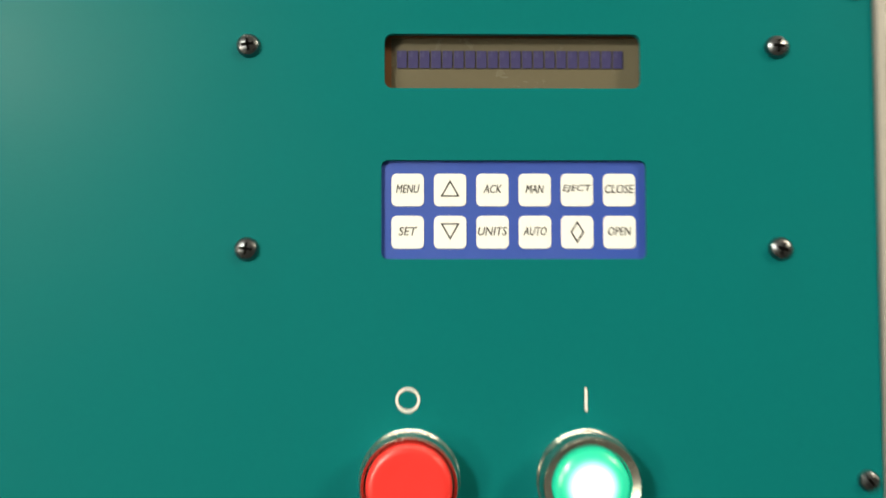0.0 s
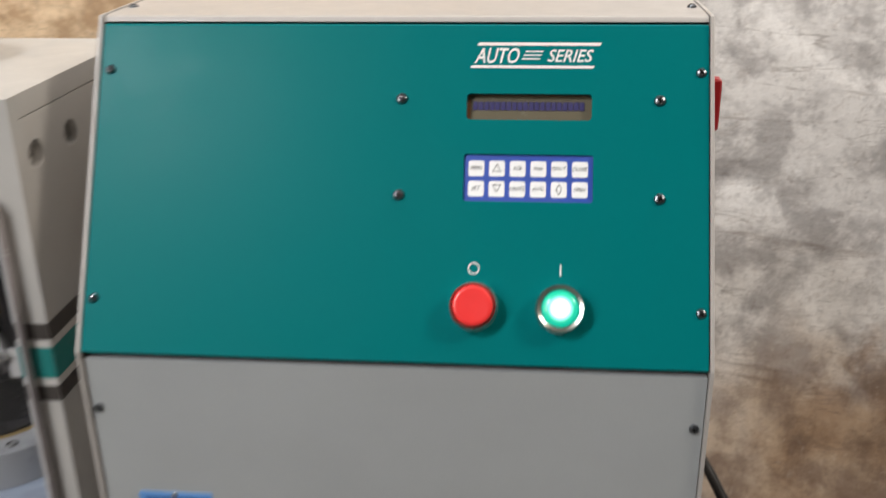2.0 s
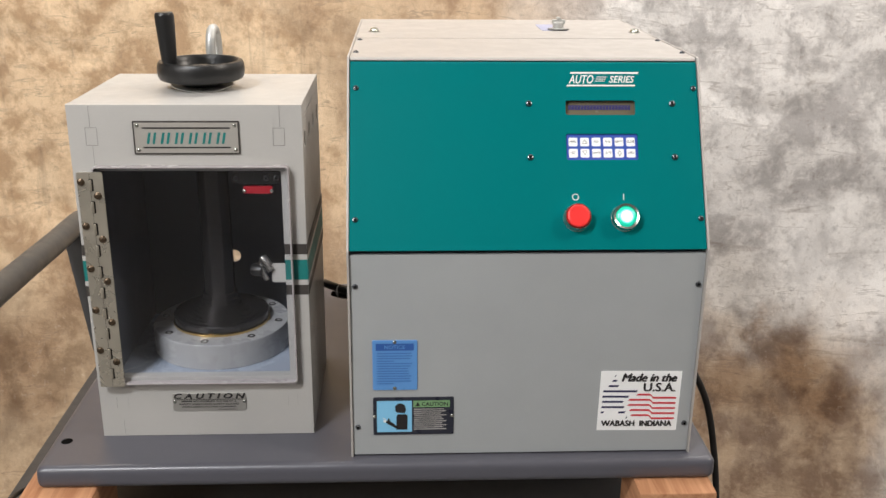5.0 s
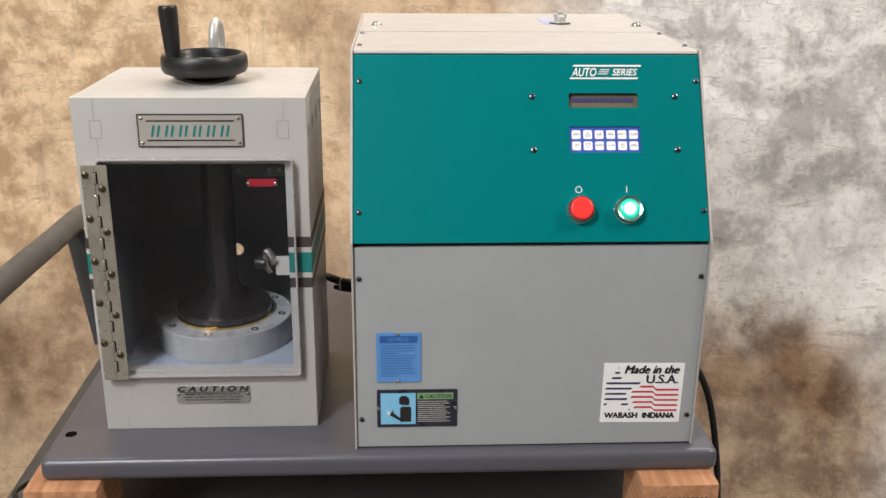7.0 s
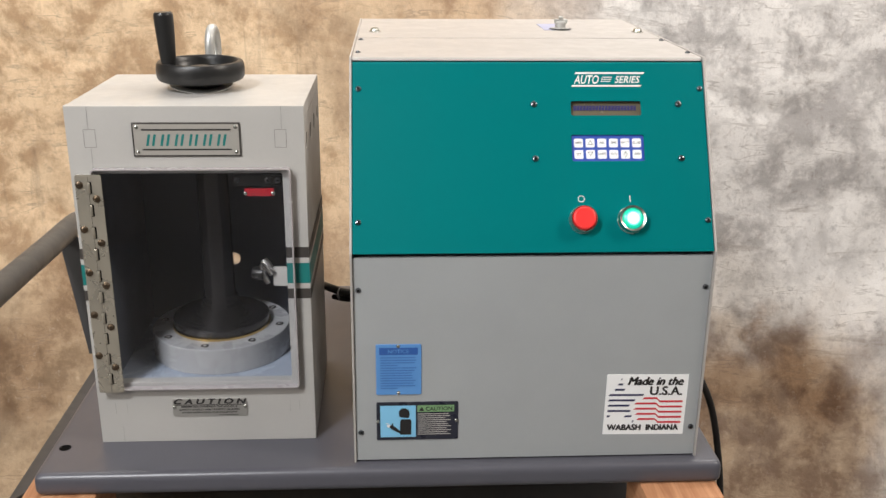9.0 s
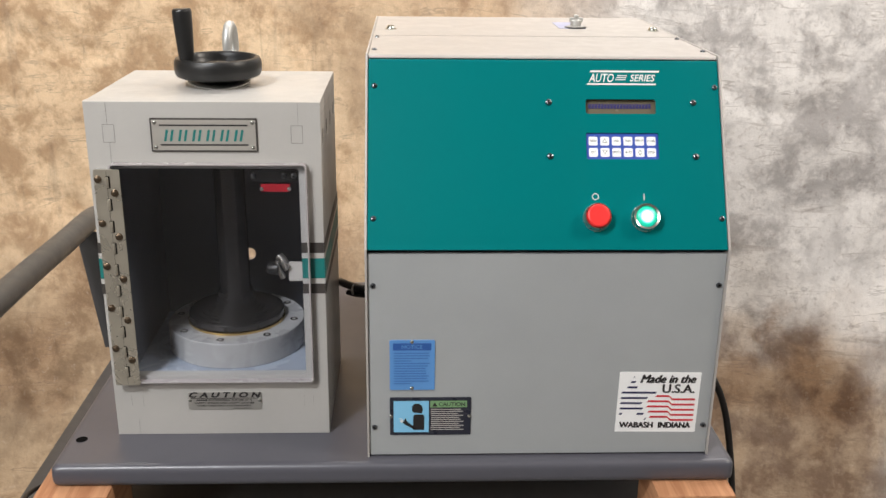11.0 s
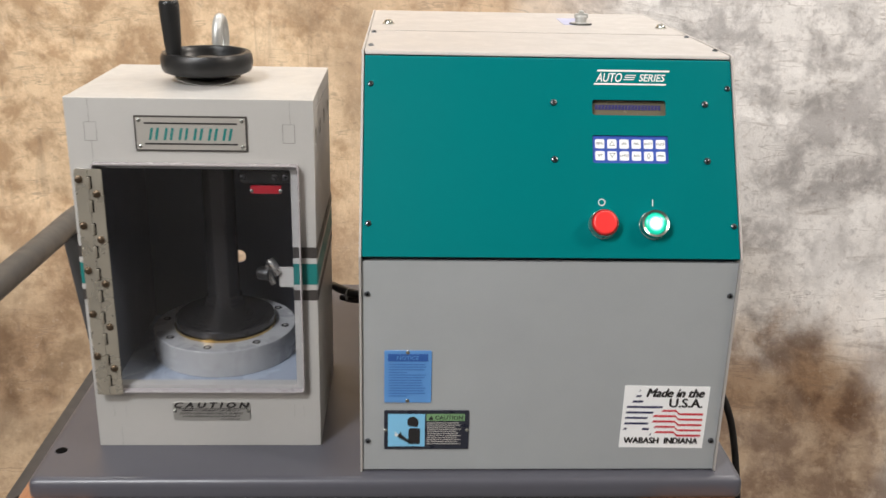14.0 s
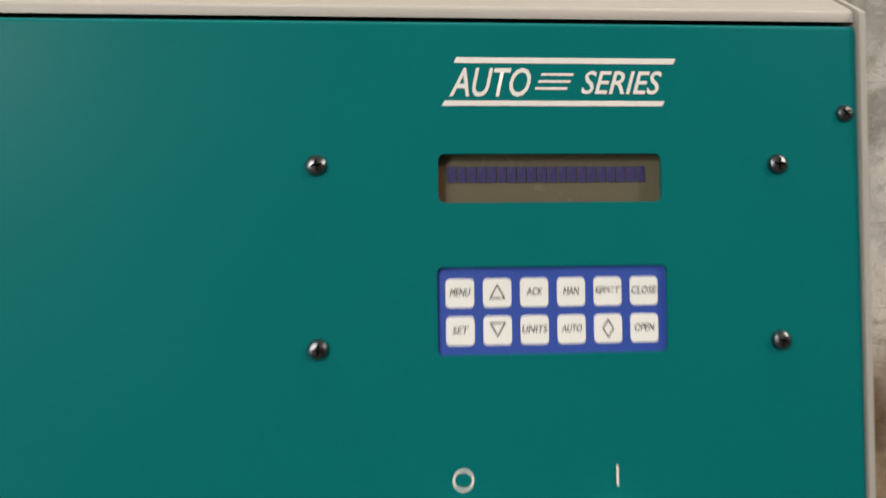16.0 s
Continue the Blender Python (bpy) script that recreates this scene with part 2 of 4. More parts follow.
    flat.operation = "MULTIPLY"
    link(nt, ragged.outputs[0], flat.inputs[0])
    flat.inputs[1].default_value = (1, 0, 1)
    for centre, r0, r1, strength in (((1.03, 0, 0.31), 0.02, 0.14, 0.8), ((0.85, 0, 0.28), 0.02, 0.13, 0.65), ((0.97, 0, 0.41), 0.02, 0.10, 0.65), ((-0.70, 0, 0.50), 0.03, 0.20, 0.6), ((-0.52, 0, 0.62), 0.02, 0.14, 0.45), ((-0.93, 0, 0.30), 0.03, 0.22, 0.6), ((-0.16, 0, 1.17), 0.02, 0.19, 0.48), ((-0.30, 0, 1.24), 0.02, 0.14, 0.48), ((-0.02, 0, 0.98), 0.02, 0.16, 0.40), ((-0.75, 0, 0.88), 0.02, 0.12, 0.35)):
        d = nt.nodes.new("ShaderNodeVectorMath")
        d.operation = "DISTANCE"
        link(nt, flat.outputs[0], d.inputs[0])
        d.inputs[1].default_value = (centre[0] + 0.18, 0, centre[2] + 0.18)
        tone = mixed(nt, ramp(nt, d.outputs["Value"], (r0, r1, strength, 0)), tone, mixed(nt, ramp(nt, mid, (0.40, 0.60, 0, 1)), (0.125, 0.066, 0.034), (0.28, 0.165, 0.09)))
    # dark streaks: upright on the left, painted wrinkle shade lying flat on the right
    for stretch, lo, hi, amount in (((26, 26, 2.2), 0.56, 0.72, 0.30), ((3.0, 3.0, 34), 0.60, 0.72, 0.38)):
        mp = nt.nodes.new("ShaderNodeMapping")
        mp.inputs["Scale"].default_value = stretch
        mp.inputs["Rotation"].default_value = (0, 0.12, 0)
        link(nt, co, mp.inputs[0])
        streak = ramp(nt, noise_node(nt, 1.0, 6, 0.62, mp.outputs[0], 0.4).outputs[0], (lo, hi, 0, amount))
        side = ramp(nt, x, (0.35, 0.8, 1, 0)) if stretch[2] < 10 else ramp(nt, x, (0.35, 0.8, 0.25, 1))
        tone = mixed(nt, math_node(nt, "MULTIPLY", streak, side), tone, (0.17, 0.12, 0.09))
    # thin dark lines paint the shade of creases
    for stretch, seed, amount in (((1.7, 1.7, 12.0), 0.0, 0.42), ((6.0, 6.0, 4.0), 4.0, 0.16)):
        mp = nt.nodes.new("ShaderNodeMapping")
        mp.inputs["Scale"].default_value, mp.inputs["Location"].default_value = stretch, (seed, 0, seed)
        mp.inputs["Rotation"].default_value = (0, 0.18 - seed * 0.1, 0)
        link(nt, co, mp.inputs[0])
        dist = math_node(nt, "ABSOLUTE", math_node(nt, "SUBTRACT", noise_node(nt, 1.0, 5, 0.6, mp.outputs[0], 0.3).outputs[0], 0.5), 0.0)
        crease_shade = math_node(nt, "MULTIPLY", ramp(nt, dist, (0.0, 0.011, amount, 0)), ramp(nt, mid, (0.47, 0.60, 0, 1)))
        tone = mixed(nt, crease_shade, tone, (0.15, 0.115, 0.095))
    fleck = noise_node(nt, 62.0, 6, 0.68, co, 0.5).outputs[0]
    tone = mixed(nt, ramp(nt, fleck, (0.53, 0.69, 0, 0.30)), tone, (0.20, 0.145, 0.11))
    tone = mixed(nt, ramp(nt, fleck, (0.44, 0.28, 0, 0.14)), tone, (0.88, 0.80, 0.70))
    tone = mixed(nt, ramp(nt, thread, (0.4, 0.7, 0, 0.12)), tone, (0.1, 0.08, 0.06))
    link(nt, tone, b.inputs["Base Color"])
    b.inputs["Roughness"].default_value = 0.9
    b.inputs["Specular IOR Level"].default_value = 0.2
    bp = nt.nodes.new("ShaderNodeBump")
    bp.inputs["Strength"].default_value, bp.inputs["Distance"].default_value = 0.55, 0.010
    link(nt, noise_node(nt, 14.0, 9, 0.66, co, 0.2).outputs[0], bp.inputs["Height"])
    link(nt, bp.outputs[0], b.inputs["Normal"])
    return m


M_CLOTH = cloth_material()

# ---- building helpers ----
PLACE = {}


def thing(name, base, label, category, group="", kind=""):
    ob = new(name)
    ob.location = base
    ob.empty_display_size = 0.05
    PLACE[ob] = Matrix.Translation(base)
    return tagged(ob, label, category, group, kind)


def attach(ob, parent, world_pose):
    PLACE[ob] = world_pose
    if parent is None:
        ob.matrix_world = world_pose
    else:
        ob.parent = parent
        ob.matrix_parent_inverse = PLACE[parent].inverted()
        ob.matrix_basis = world_pose
    return ob


def mesh_of(name, bm, mats, smooth=35):
    me = bpy.data.meshes.new(name)
    bmesh.ops.recalc_face_normals(bm, faces=bm.faces)
    bm.to_mesh(me)
    bm.free()
    for m in mats if isinstance(mats, (list, tuple)) else (mats,):
        me.materials.append(m)
    if smooth:
        me.shade_smooth()
        me.set_sharp_from_angle(angle=radians(smooth))
    return me


def part(name, bm, material, parent, label="", smooth=35):
    ob = new(name, mesh_of(name, bm, material, smooth))
    attach(ob, parent, Matrix.Identity(4))
    if smooth:
        ob.modifiers.new("face_normals", "WEIGHTED_NORMAL").keep_sharp = True
    return tagged(ob, label)


def placed(name, me, parent, world_pose, label=""):
    return tagged(attach(new(name, me), parent, world_pose), label)


def axes(origin, x, v, n):
    m = Matrix.Identity(4)
    for c, a in enumerate((x, v, n)):
        for r in range(3):
            m[r][c] = a[r]
    m.translation = origin
    return m


def front_at(y):
    return axes((0, y, 0), (1, 0, 0), (0, 0, 1), (0, -1, 0))


def top_at(z):
    return axes((0, 0, z), (1, 0, 0), (0, 1, 0), (0, 0, 1))


def right_at(x):
    return axes((x, 0, 0), (0, 1, 0), (0, 0, 1), (1, 0, 0))


def left_at(x):
    return axes((x, 0, 0), (0, -1, 0), (0, 0, 1), (-1, 0, 0))


def rrect(u0, u1, v0, v1, r=0.0, n=5):
    if r <= 0:
        return [(u0, v0), (u1, v0), (u1, v1), (u0, v1)]
    out = []
    for cu, cv, a in ((u1 - r, v0 + r, -90), (u1 - r, v1 - r, 0), (u0 + r, v1 - r, 90), (u0 + r, v0 + r, 180)):
        out += [(cu + r * math.cos(radians(a + 90 * i / n)), cv + r * math.sin(radians(a + 90 * i / n))) for i in range(n + 1)]
    return out


def disc(u, v, r, n=24):
    return [(u + r * math.cos(2 * math.pi * i / n), v + r * math.sin(2 * math.pi * i / n)) for i in range(n)]


def plate(outer, holes, w0, w1, m, bevel=0.0, bm=None, segments=2):
    """A sheet with openings, from depth w0 to w1 along the normal of the frame m."""
    bm = bm or bmesh.new()
    edges = []
    for loop in (outer, *holes):
        vs = [bm.verts.new((u, v, w1)) for u, v in loop]
        edges += [bm.edges.new((vs[i], vs[(i + 1) % len(vs)])) for i in range(len(vs))]
    rim = list(edges)
    faces = [g for g in bmesh.ops.triangle_fill(bm, use_beauty=True, use_dissolve=False, edges=edges)["geom"] if isinstance(g, bmesh.types.BMFace)]
    for f in faces:
        f.normal_update()
        if f.normal.z < 0:
            f.normal_flip()
    if w1 != w0:
        ext = bmesh.ops.extrude_face_region(bm, geom=faces, use_keep_orig=True)["geom"]
        low = [g for g in ext if isinstance(g, bmesh.types.BMVert)]
        for v in low:
            v.co.z = w0
        if bevel:
            bmesh.ops.bevel(bm, geom=[e for e in rim if e.is_valid], offset=bevel, segments=segments, profile=0.6, affect="EDGES", clamp_overlap=True)
    bm.transform(m)
    return bm


def block(x0, x1, y0, y1, z0, z1, bevel=0.002, segments=2, bm=None):
    own = bmesh.new()
    bmesh.ops.create_cube(own, size=1.0)
    for v in own.verts:
        v.co = (x0 + (v.co.x + 0.5) * (x1 - x0), y0 + (v.co.y + 0.5) * (y1 - y0), z0 + (v.co.z + 0.5) * (z1 - z0))
    if bevel:
        bmesh.ops.bevel(own, geom=list(own.edges), offset=bevel, segments=segments, profile=0.6, affect="EDGES", clamp_overlap=True)
    if bm is None:
        return own
    tmp = bpy.data.meshes.new("tmp")
    own.to_mesh(tmp)
    own.free()
    bm.from_mesh(tmp)
    bpy.data.meshes.remove(tmp)
    return bm


def lathe(profile, m, n=40, bm=None):
    """Turns a profile of (radius, height) round the normal of the frame m."""
    own = bm or bmesh.new()
    rings = []
    for r, h in profile:
        if r < 1e-6:
            rings.append([own.verts.new(m @ Vector((0, 0, h)))])
        else:
            rings.append([own.verts.new(m @ Vector((r * math.cos(2 * math.pi * i / n), r * math.sin(2 * math.pi * i / n), h))) for i in range(n)])
    for a, b in zip(rings, rings[1:]):
        for i in range(n):
            j = (i + 1) % n
            vs = [a[i % len(a)], a[j % len(a)], b[j % len(b)], b[i % len(b)]]
            vs = list(dict.fromkeys(vs))
            if len(vs) > 2:
                own.faces.new(vs)
    return own


def tube(points, r, n=14, bm=None, closed=False):
    """A round bar along a line of points, smoothed."""
    bm = bm or bmesh.new()
    pts = [Vector(p) for p in points]
    fine = []
    k = len(pts)
    for i in range(k if closed else k - 1):
        p0, p1, p2, p3 = (pts[j % k] if closed else pts[max(0, min(k - 1, j))] for j in (i - 1, i, i + 1, i + 2))
        for s in range(8):
            t = s / 8
            fine.append(0.5 * (2 * p1 + (p2 - p0) * t + (2 * p0 - 5 * p1 + 4 * p2 - p3) * t * t + (3 * p1 - p0 - 3 * p2 + p3) * t ** 3))
    if not closed:
        fine.append(pts[-1])
    up = Vector((0.3, 0.2, 1)).normalized()
    rings = []
    c = len(fine)
    for i, p in enumerate(fine):
        d = (fine[(i + 1) % c] - fine[i - 1]) if closed else (fine[min(i + 1, c - 1)] - fine[max(i - 1, 0)])
        d.normalize()
        a = d.cross(up)
        a = a.normalized() if a.length > 1e-4 else Vector((1, 0, 0))
        b = d.cross(a)
        up = b * -1 if b.dot(up) < 0 else b
        rings.append([bm.verts.new(p + r * (math.cos(2 * math.pi * q / n) * a + math.sin(2 * math.pi * q / n) * up)) for q in range(n)])
    for i in range(c if closed else c - 1):
        a, b = rings[i], rings[(i + 1) % c]
        for q in range(n):
            bm.faces.new((a[q], a[(q + 1) % n], b[(q + 1) % n], b[q]))
    if not closed:
        bm.faces.new(rings[0])
        bm.faces.new(rings[-1])
    return bm


def lettering(name, words, box, m, material, parent, w=0.0004, shear=0.0, bold=0.0, label="", fat=0.0):
    """Printed words, fitted into box = (u0, u1, v0, v1) of the frame m."""
    cu = bpy.data.curves.new("words", "FONT")
    cu.body, cu.shear, cu.offset, cu.resolution_u = words, shear, bold, 3
    ob = bpy.data.objects.new("words", cu)
    scene.collection.objects.link(ob)
    dg = bpy.context.evaluated_depsgraph_get()
    me = bpy.data.meshes.new_from_object(ob.evaluated_get(dg))
    bpy.data.objects.remove(ob)
    xs, ys = [v.co.x for v in me.vertices], [v.co.y for v in me.vertices]
    u0, u1, v0, v1 = box
    for v in me.vertices:
        v.co = m @ Vector((u0 + (v.co.x - min(xs)) / (max(xs) - min(xs)) * (u1 - u0), v0 + (v.co.y - min(ys)) / (max(ys) - min(ys)) * (v1 - v0), w))
    if fat:
        bm = bmesh.new()
        for k, (du, dv) in enumerate(((0, 0), (fat, 0), (fat / 2, fat * 0.6))):
            start = len(bm.verts)
            bm.from_mesh(me)
            bm.verts.ensure_lookup_table()
            for v in bm.verts[start:]:
                v.co += m.to_3x3() @ Vector((du, dv, 0.00002 * k))
        bm.to_mesh(me)
        bm.free()
    me.materials.clear()
    me.materials.append(material)
    me.name = name
    return tagged(attach(new(name, me), parent, Matrix.Identity(4)), label)


def prints(shapes, m, w=0.0004):
    """Flat printed shapes, each a loop of (u, v)."""
    bm = bmesh.new()
    for loop in shapes:
        bm.faces.new([bm.verts.new(m @ Vector((u, v, w))) for u, v in loop])
    return bm


def bar(u0, u1, v0, v1, lean=0.0):
    return [(u0, v0), (u1, v0), (u1 + lean, v1), (u0 + lean, v1)]


def screw_mesh(name, r, h):
    bm = lathe([(r * 1.02, 0), (r * 1.02, h * 0.25), (r * 0.85, h * 0.72), (r * 0.5, h * 0.97), (0, h)], Matrix.Identity(4), 20)
    # raised dark bars draw the shade of the cross recess
    for a in (0, 90):
        own = block(-r * 0.55, r * 0.55, -r * 0.13, r * 0.13, h * 0.5, h * 1.03, 0)
        own.transform(Matrix.Rotation(radians(a + 20), 4, "Z"))
        tmp = bpy.data.meshes.new("tmp")
        for f in own.faces:
            f.material_index = 1
        own.to_mesh(tmp)
        own.free()
        bm.from_mesh(tmp)
        bpy.data.meshes.remove(tmp)
    return mesh_of(name, bm, [M_SCREW, M_RECESS])


SCREW = screw_mesh("screw", 0.0031, 0.0021)
SCREW_BIG = screw_mesh("screw", 0.0035, 0.0026)


def screw(m, u, v, parent, w=0.0, me=None, turn=0.0):
    return placed("screw", me or SCREW, parent, m @ Matrix.Translation((u, v, w)) @ Matrix.Rotation(turn, 4, "Z"))


def rivet_mesh():
    return mesh_of("rivet", lathe([(0.0022, 0), (0.0021, 0.0006), (0.0013, 0.0013), (0, 0.0015)], Matrix.Identity(4), 16), M_CHROME)


RIVET = rivet_mesh()

# ---- the room ----
def slab(name, x0, x1, y0, y1, z0, z1, material, label, category):
    ob = new(name, mesh_of(name, block(x0, x1, y0, y1, z0, z1, 0), material, 0))
    return tagged(ob, label, category, kind="structure")


slab("floor", -2.6, 2.6, -3.2, 2.2, -0.1, 0.0, M_FLOOR, "bare grey concrete workshop floor", "floor")
slab("ceiling", -2.6, 2.6, -3.2, 2.2, 2.8, 2.9, M_ROOM, "plain painted ceiling of the room", "ceiling")
slab("wall_north", -2.6, 2.6, 2.2, 2.3, 0.0, 2.8, M_ROOM, "plain painted wall behind the backdrop", "wall")
slab("wall_south", -2.6, 2.6, -3.3, -3.2, 0.0, 2.8, M_ROOM, "plain painted wall facing the machine", "wall")
slab("wall_west", -2.7, -2.6, -3.2, 2.2, 0.0, 2.8, M_ROOM, "plain painted side wall of the room", "wall")
slab("wall_east", 2.6, 2.7, -3.2, 2.2, 0.0, 2.8, M_ROOM, "plain painted side wall of the room", "wall")


def backdrop_cloth():
    """Muslin hung in a shallow curve, creased, swept forward at its foot."""
    bm = bmesh.new()
    cols, rows = 190, 110
    grid = []
    for j in range(-16, rows + 1):
        z = 0.006 + 2.3 * max(0, j) / rows
        line = []
        for i in range(cols + 1):
            x = -2.2 + 4.4 * i / cols
            y = 1.46 - 0.27 * (0.5 + 0.5 * math.tanh((x - 0.45) / 0.42)) - 0.10 * max(0, x - 1.0) - 0.12 * max(0, -x - 0.7)
            y -= 0.26 * max(0.0, 1 - z / 0.75) ** 1.6 - 0.028 * min(0, j)
            y += 0.012 * math.sin(9.0 * x + 1.4 * z + 2.0 * math.sin(1.3 * z)) * (0.6 + 0.4 * math.sin(2.1 * x))
            y += 0.020 * noise.noise(Vector((2.2 * x, 1.1 * z, 3.0))) + 0.006 * noise.noise(Vector((9 * x, 5 * z, 7.0)))
            crease = abs(noise.noise(Vector((3.1 * x + 0.8 * z, 2.2 * z - 0.6 * x, 11.0))))
            y += 0.010 * max(0.0, 1 - 9 * crease)
            line.append(bm.verts.new((x, y, z)))
        grid.append(line)
    for j in range(len(grid) - 1):
        for i in range(cols):
            bm.faces.new((grid[j][i], grid[j][i + 1], grid[j + 1][i + 1], grid[j + 1][i]))
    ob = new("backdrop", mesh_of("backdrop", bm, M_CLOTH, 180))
    sol = ob.modifiers.new("thickness", "SOLIDIFY")
    sol.thickness = 0.0015
    return tagged(ob, "mottled ochre and grey dyed muslin photo backdrop, softly creased", "backdrop", kind="structure")


backdrop_cloth()

# ---- lift cart, timbers and base ----
Z0 = 0.800  # top of the machine's base


def cart():
    t = thing("lift_cart", (0.0, 0.3, 0.0), "grey steel lift cart with a tubular push handle", "cart")
    part("table_top", block(-0.447, 0.40, 0.02, 0.62, 0.640, 0.684, 0.004), M_CART, t)
    part("undercarriage", block(-0.40, 0.36, 0.07, 0.57, 0.14, 0.640, 0.01), M_CART, t)
    part("handle_bar", tube([(-0.463, -0.02, 0.66), (-0.497, -0.03, 0.80), (-0.497, 0.03, 0.886), (-0.497, 0.2, 0.8985), (-0.497, 0.5, 0.8895), (-0.497, 0.66, 0.8825), (-0.497, 0.72, 0.85)], 0.0188, 20), M_TUBE, t)
    bm = plate([(-0.486, 0.66), (-0.444, 0.66), (-0.474, 0.872), (-0.514, 0.872)], [], -0.008, 0.0, front_at(0.600), 0.001)
    part("bracket", bm, M_CART, t)
    screw(axes((-0.5, 0.54, 0.8985), (1, 0, 0), (0, 0.99, -0.02), (0, 0.02, 1)), 0, 0, t, 0.004)
    for x in (-0.33, 0.30):
        for y in (0.13, 0.51):
            part("wheel", lathe([(0.02, -0.018), (0.066, -0.016), (0.07, -0.01), (0.07, 0.01), (0.066, 0.016), (0.02, 0.018), (0.0, 0.018)], right_at(x) @ Matrix.Translation((y, 0.07, 0))), M_RUBBER, t)
    return t


cart()


def timber(x0, x1, y0, label):
    t = thing("timber_block", (0.5 * (x0 + x1), y0 + 0.045, 0.684), label, "timber", "timbers under the base")
    part("beam", block(x0, x1, y0, y0 + 0.09, 0.684, 0.773, 0.003), M_WOOD, t)
    m = front_at(y0)
    marks = [bar(x0 + 0.016 + 0.0052 * i, x0 + 0.016 + 0.0052 * i + 0.0030, 0.742, 0.757, -0.0006) for i in range(12)]
    part("stamp", prints(marks, m), M_BROWN, t, "faint brown lumber stamp")


timber(-0.371, -0.289, -0.036, "raw pine timber block under the grey base, dark from shade")
timber(0.327, 0.416, -0.046, "raw pine timber block with a faint brown lumber stamp")


def base_deck():
    t = thing("machine_base", (0.03, 0.27, 0.773), "dark grey enamelled steel base with folded edges", "base")
    part("deck", block(-0.356, 0.421, -0.0175, 0.560, 0.773, Z0, 0.0105, 5), M_DECK, t)
    # holes are not cut: black discs draw the shade in them
    for x, y in ((-0.338, 0.043), (-0.338, 0.51), (0.403, 0.51)):
        part("bolt_hole", lathe([(0.0068, 0.0002), (0.0060, 0.0006), (0.0055, 0.0002), (0.0, 0.0002)], top_at(Z0) @ Matrix.Translation((x, y, 0)), 20), M_RECESS, t, "black disc for the dark inside a drilled hole")
    return t


base_deck()

# ---- control cabinet ----
W, DEPTH = 0.392, 0.505
PA = math.atan(0.557)
PANEL = axes((0, 0, 1.0545), (1, 0, 0), (0, math.sin(PA), math.cos(PA)), (0, -math.cos(PA), math.sin(PA)))
FRONT = front_at(0.0)
cab = thing("control_cabinet", (0.196, 0.25, Z0), "grey steel control cabinet with a sloping teal operator panel", "cabinet")


def cabinet_shell():
    lip = [(-0.0022, 0.8005), (DEPTH, 0.8005), (DEPTH, 1.2432), (0.1035, 1.2432), (0.1022, 1.2424), (-0.0026, 1.0520), (-0.0030, 1.0505)]
    part("side_panel", plate(lip, [], -0.0024, 0.0, right_at(W + 0.0008), 0.0006), M_TOP, cab)
    part("side_panel", plate([(-u, v) for u, v in lip][::-1], [], -0.0024, 0.0, left_at(-0.0008), 0.0006), M_TOP, cab)
    # added filler body; its dark colour stands for shade in the panel gaps
    inner = [(0.012, 0.801), (DEPTH - 0.002, 0.801), (DEPTH - 0.002, 1.234), (0.114, 1.234), (0.012, 1.048)]
    part("inner_filler", plate(inner, [], -(W - 0.006), 0.0, right_at(W - 0.003)), M_INNER, cab)
    f = part("front_panel", plate(rrect(0.0022, W - 0.0022, 0.8025, 1.0460, 0.001), [], -0.006, 0.0, FRONT, 0.0026, segments=4), M_CAB, cab)
    for u, v in ((0.0075, 1.010), (0.3845, 1.010), (0.0075, 0.838), (0.384, 0.838)):
        screw(FRONT, u, v, f, turn=u * 90)
    top = top_at(1.2425)
    fold = [(0.2745, 1.2425), (0.1085, 1.2425), (0.1062, 1.2421), (0.1050, 1.2412), (0.1041, 1.2399), (0.1037, 1.2389), (0.1056, 1.2382), (0.1072, 1.2392), (0.1095, 1.2396), (0.2745, 1.2396)]
    c1 = part("front_cover", plate(fold, [], -(W - 0.0044), 0.0, right_at(W - 0.0022), 0.0003), M_TOP, cab, "folded steel cover with a rounded front lip")
    c2 = part("rear_cover", plate(rrect(0.0022, W - 0.0022, 0.2760, DEPTH, 0.001), [], -0.003, 0.0003, top, 0.0006), M_TOP, cab)
    for u, v in ((0.0075, 0.141), (0.0075, 0.255), (0.3845, 0.141), (0.3845, 0.255)):
        screw(top, u, v, c1, turn=v * 70)
    for u in (0.0235, 0.3745):
        placed("bolt", BOLT, c2, top @ Matrix.Translation((u, 0.341, 0.0003)))
    part("latch_label", plate(rrect(0.252, 0.288, 0.362, 0.436, 0.002), [], 0, 0.0006, top @ Matrix.Translation((0, 0, 0.0003))), paint("latch_label_blue", (0.36, 0.38, 0.54), 0.4), c2, "pale blue adhesive label")
    m = top @ Matrix.Translation((0.2755, 0.372, 0.0009))
    la = part("latch", lathe([(0.0120, 0.0009), (0.0120, 0.0018), (0.0075, 0.0024), (0.0075, 0.009), (0.006, 0.011), (0, 0.011)], m, 24), M_ZINC, c2, "bright metal quarter-turn latch")
    part("latch_wing", block(0.2665, 0.2850, 0.3690, 0.3760, 1.2505, 1.2570, 0.002), M_ZINC, la)
    part("latch_stem", block(0.2725, 0.2785, 0.3680, 0.3765, 1.2568, 1.2605, 0.0015), M_ZINC, la)
    part("latch_seat", lathe([(0.0150, 0.0), (0.0150, 0.0008), (0.0, 0.0008)], top @ Matrix.Translation((0.2755, 0.3720, 0.0009)), 24), M_BLACK, la, "black rubber seat")


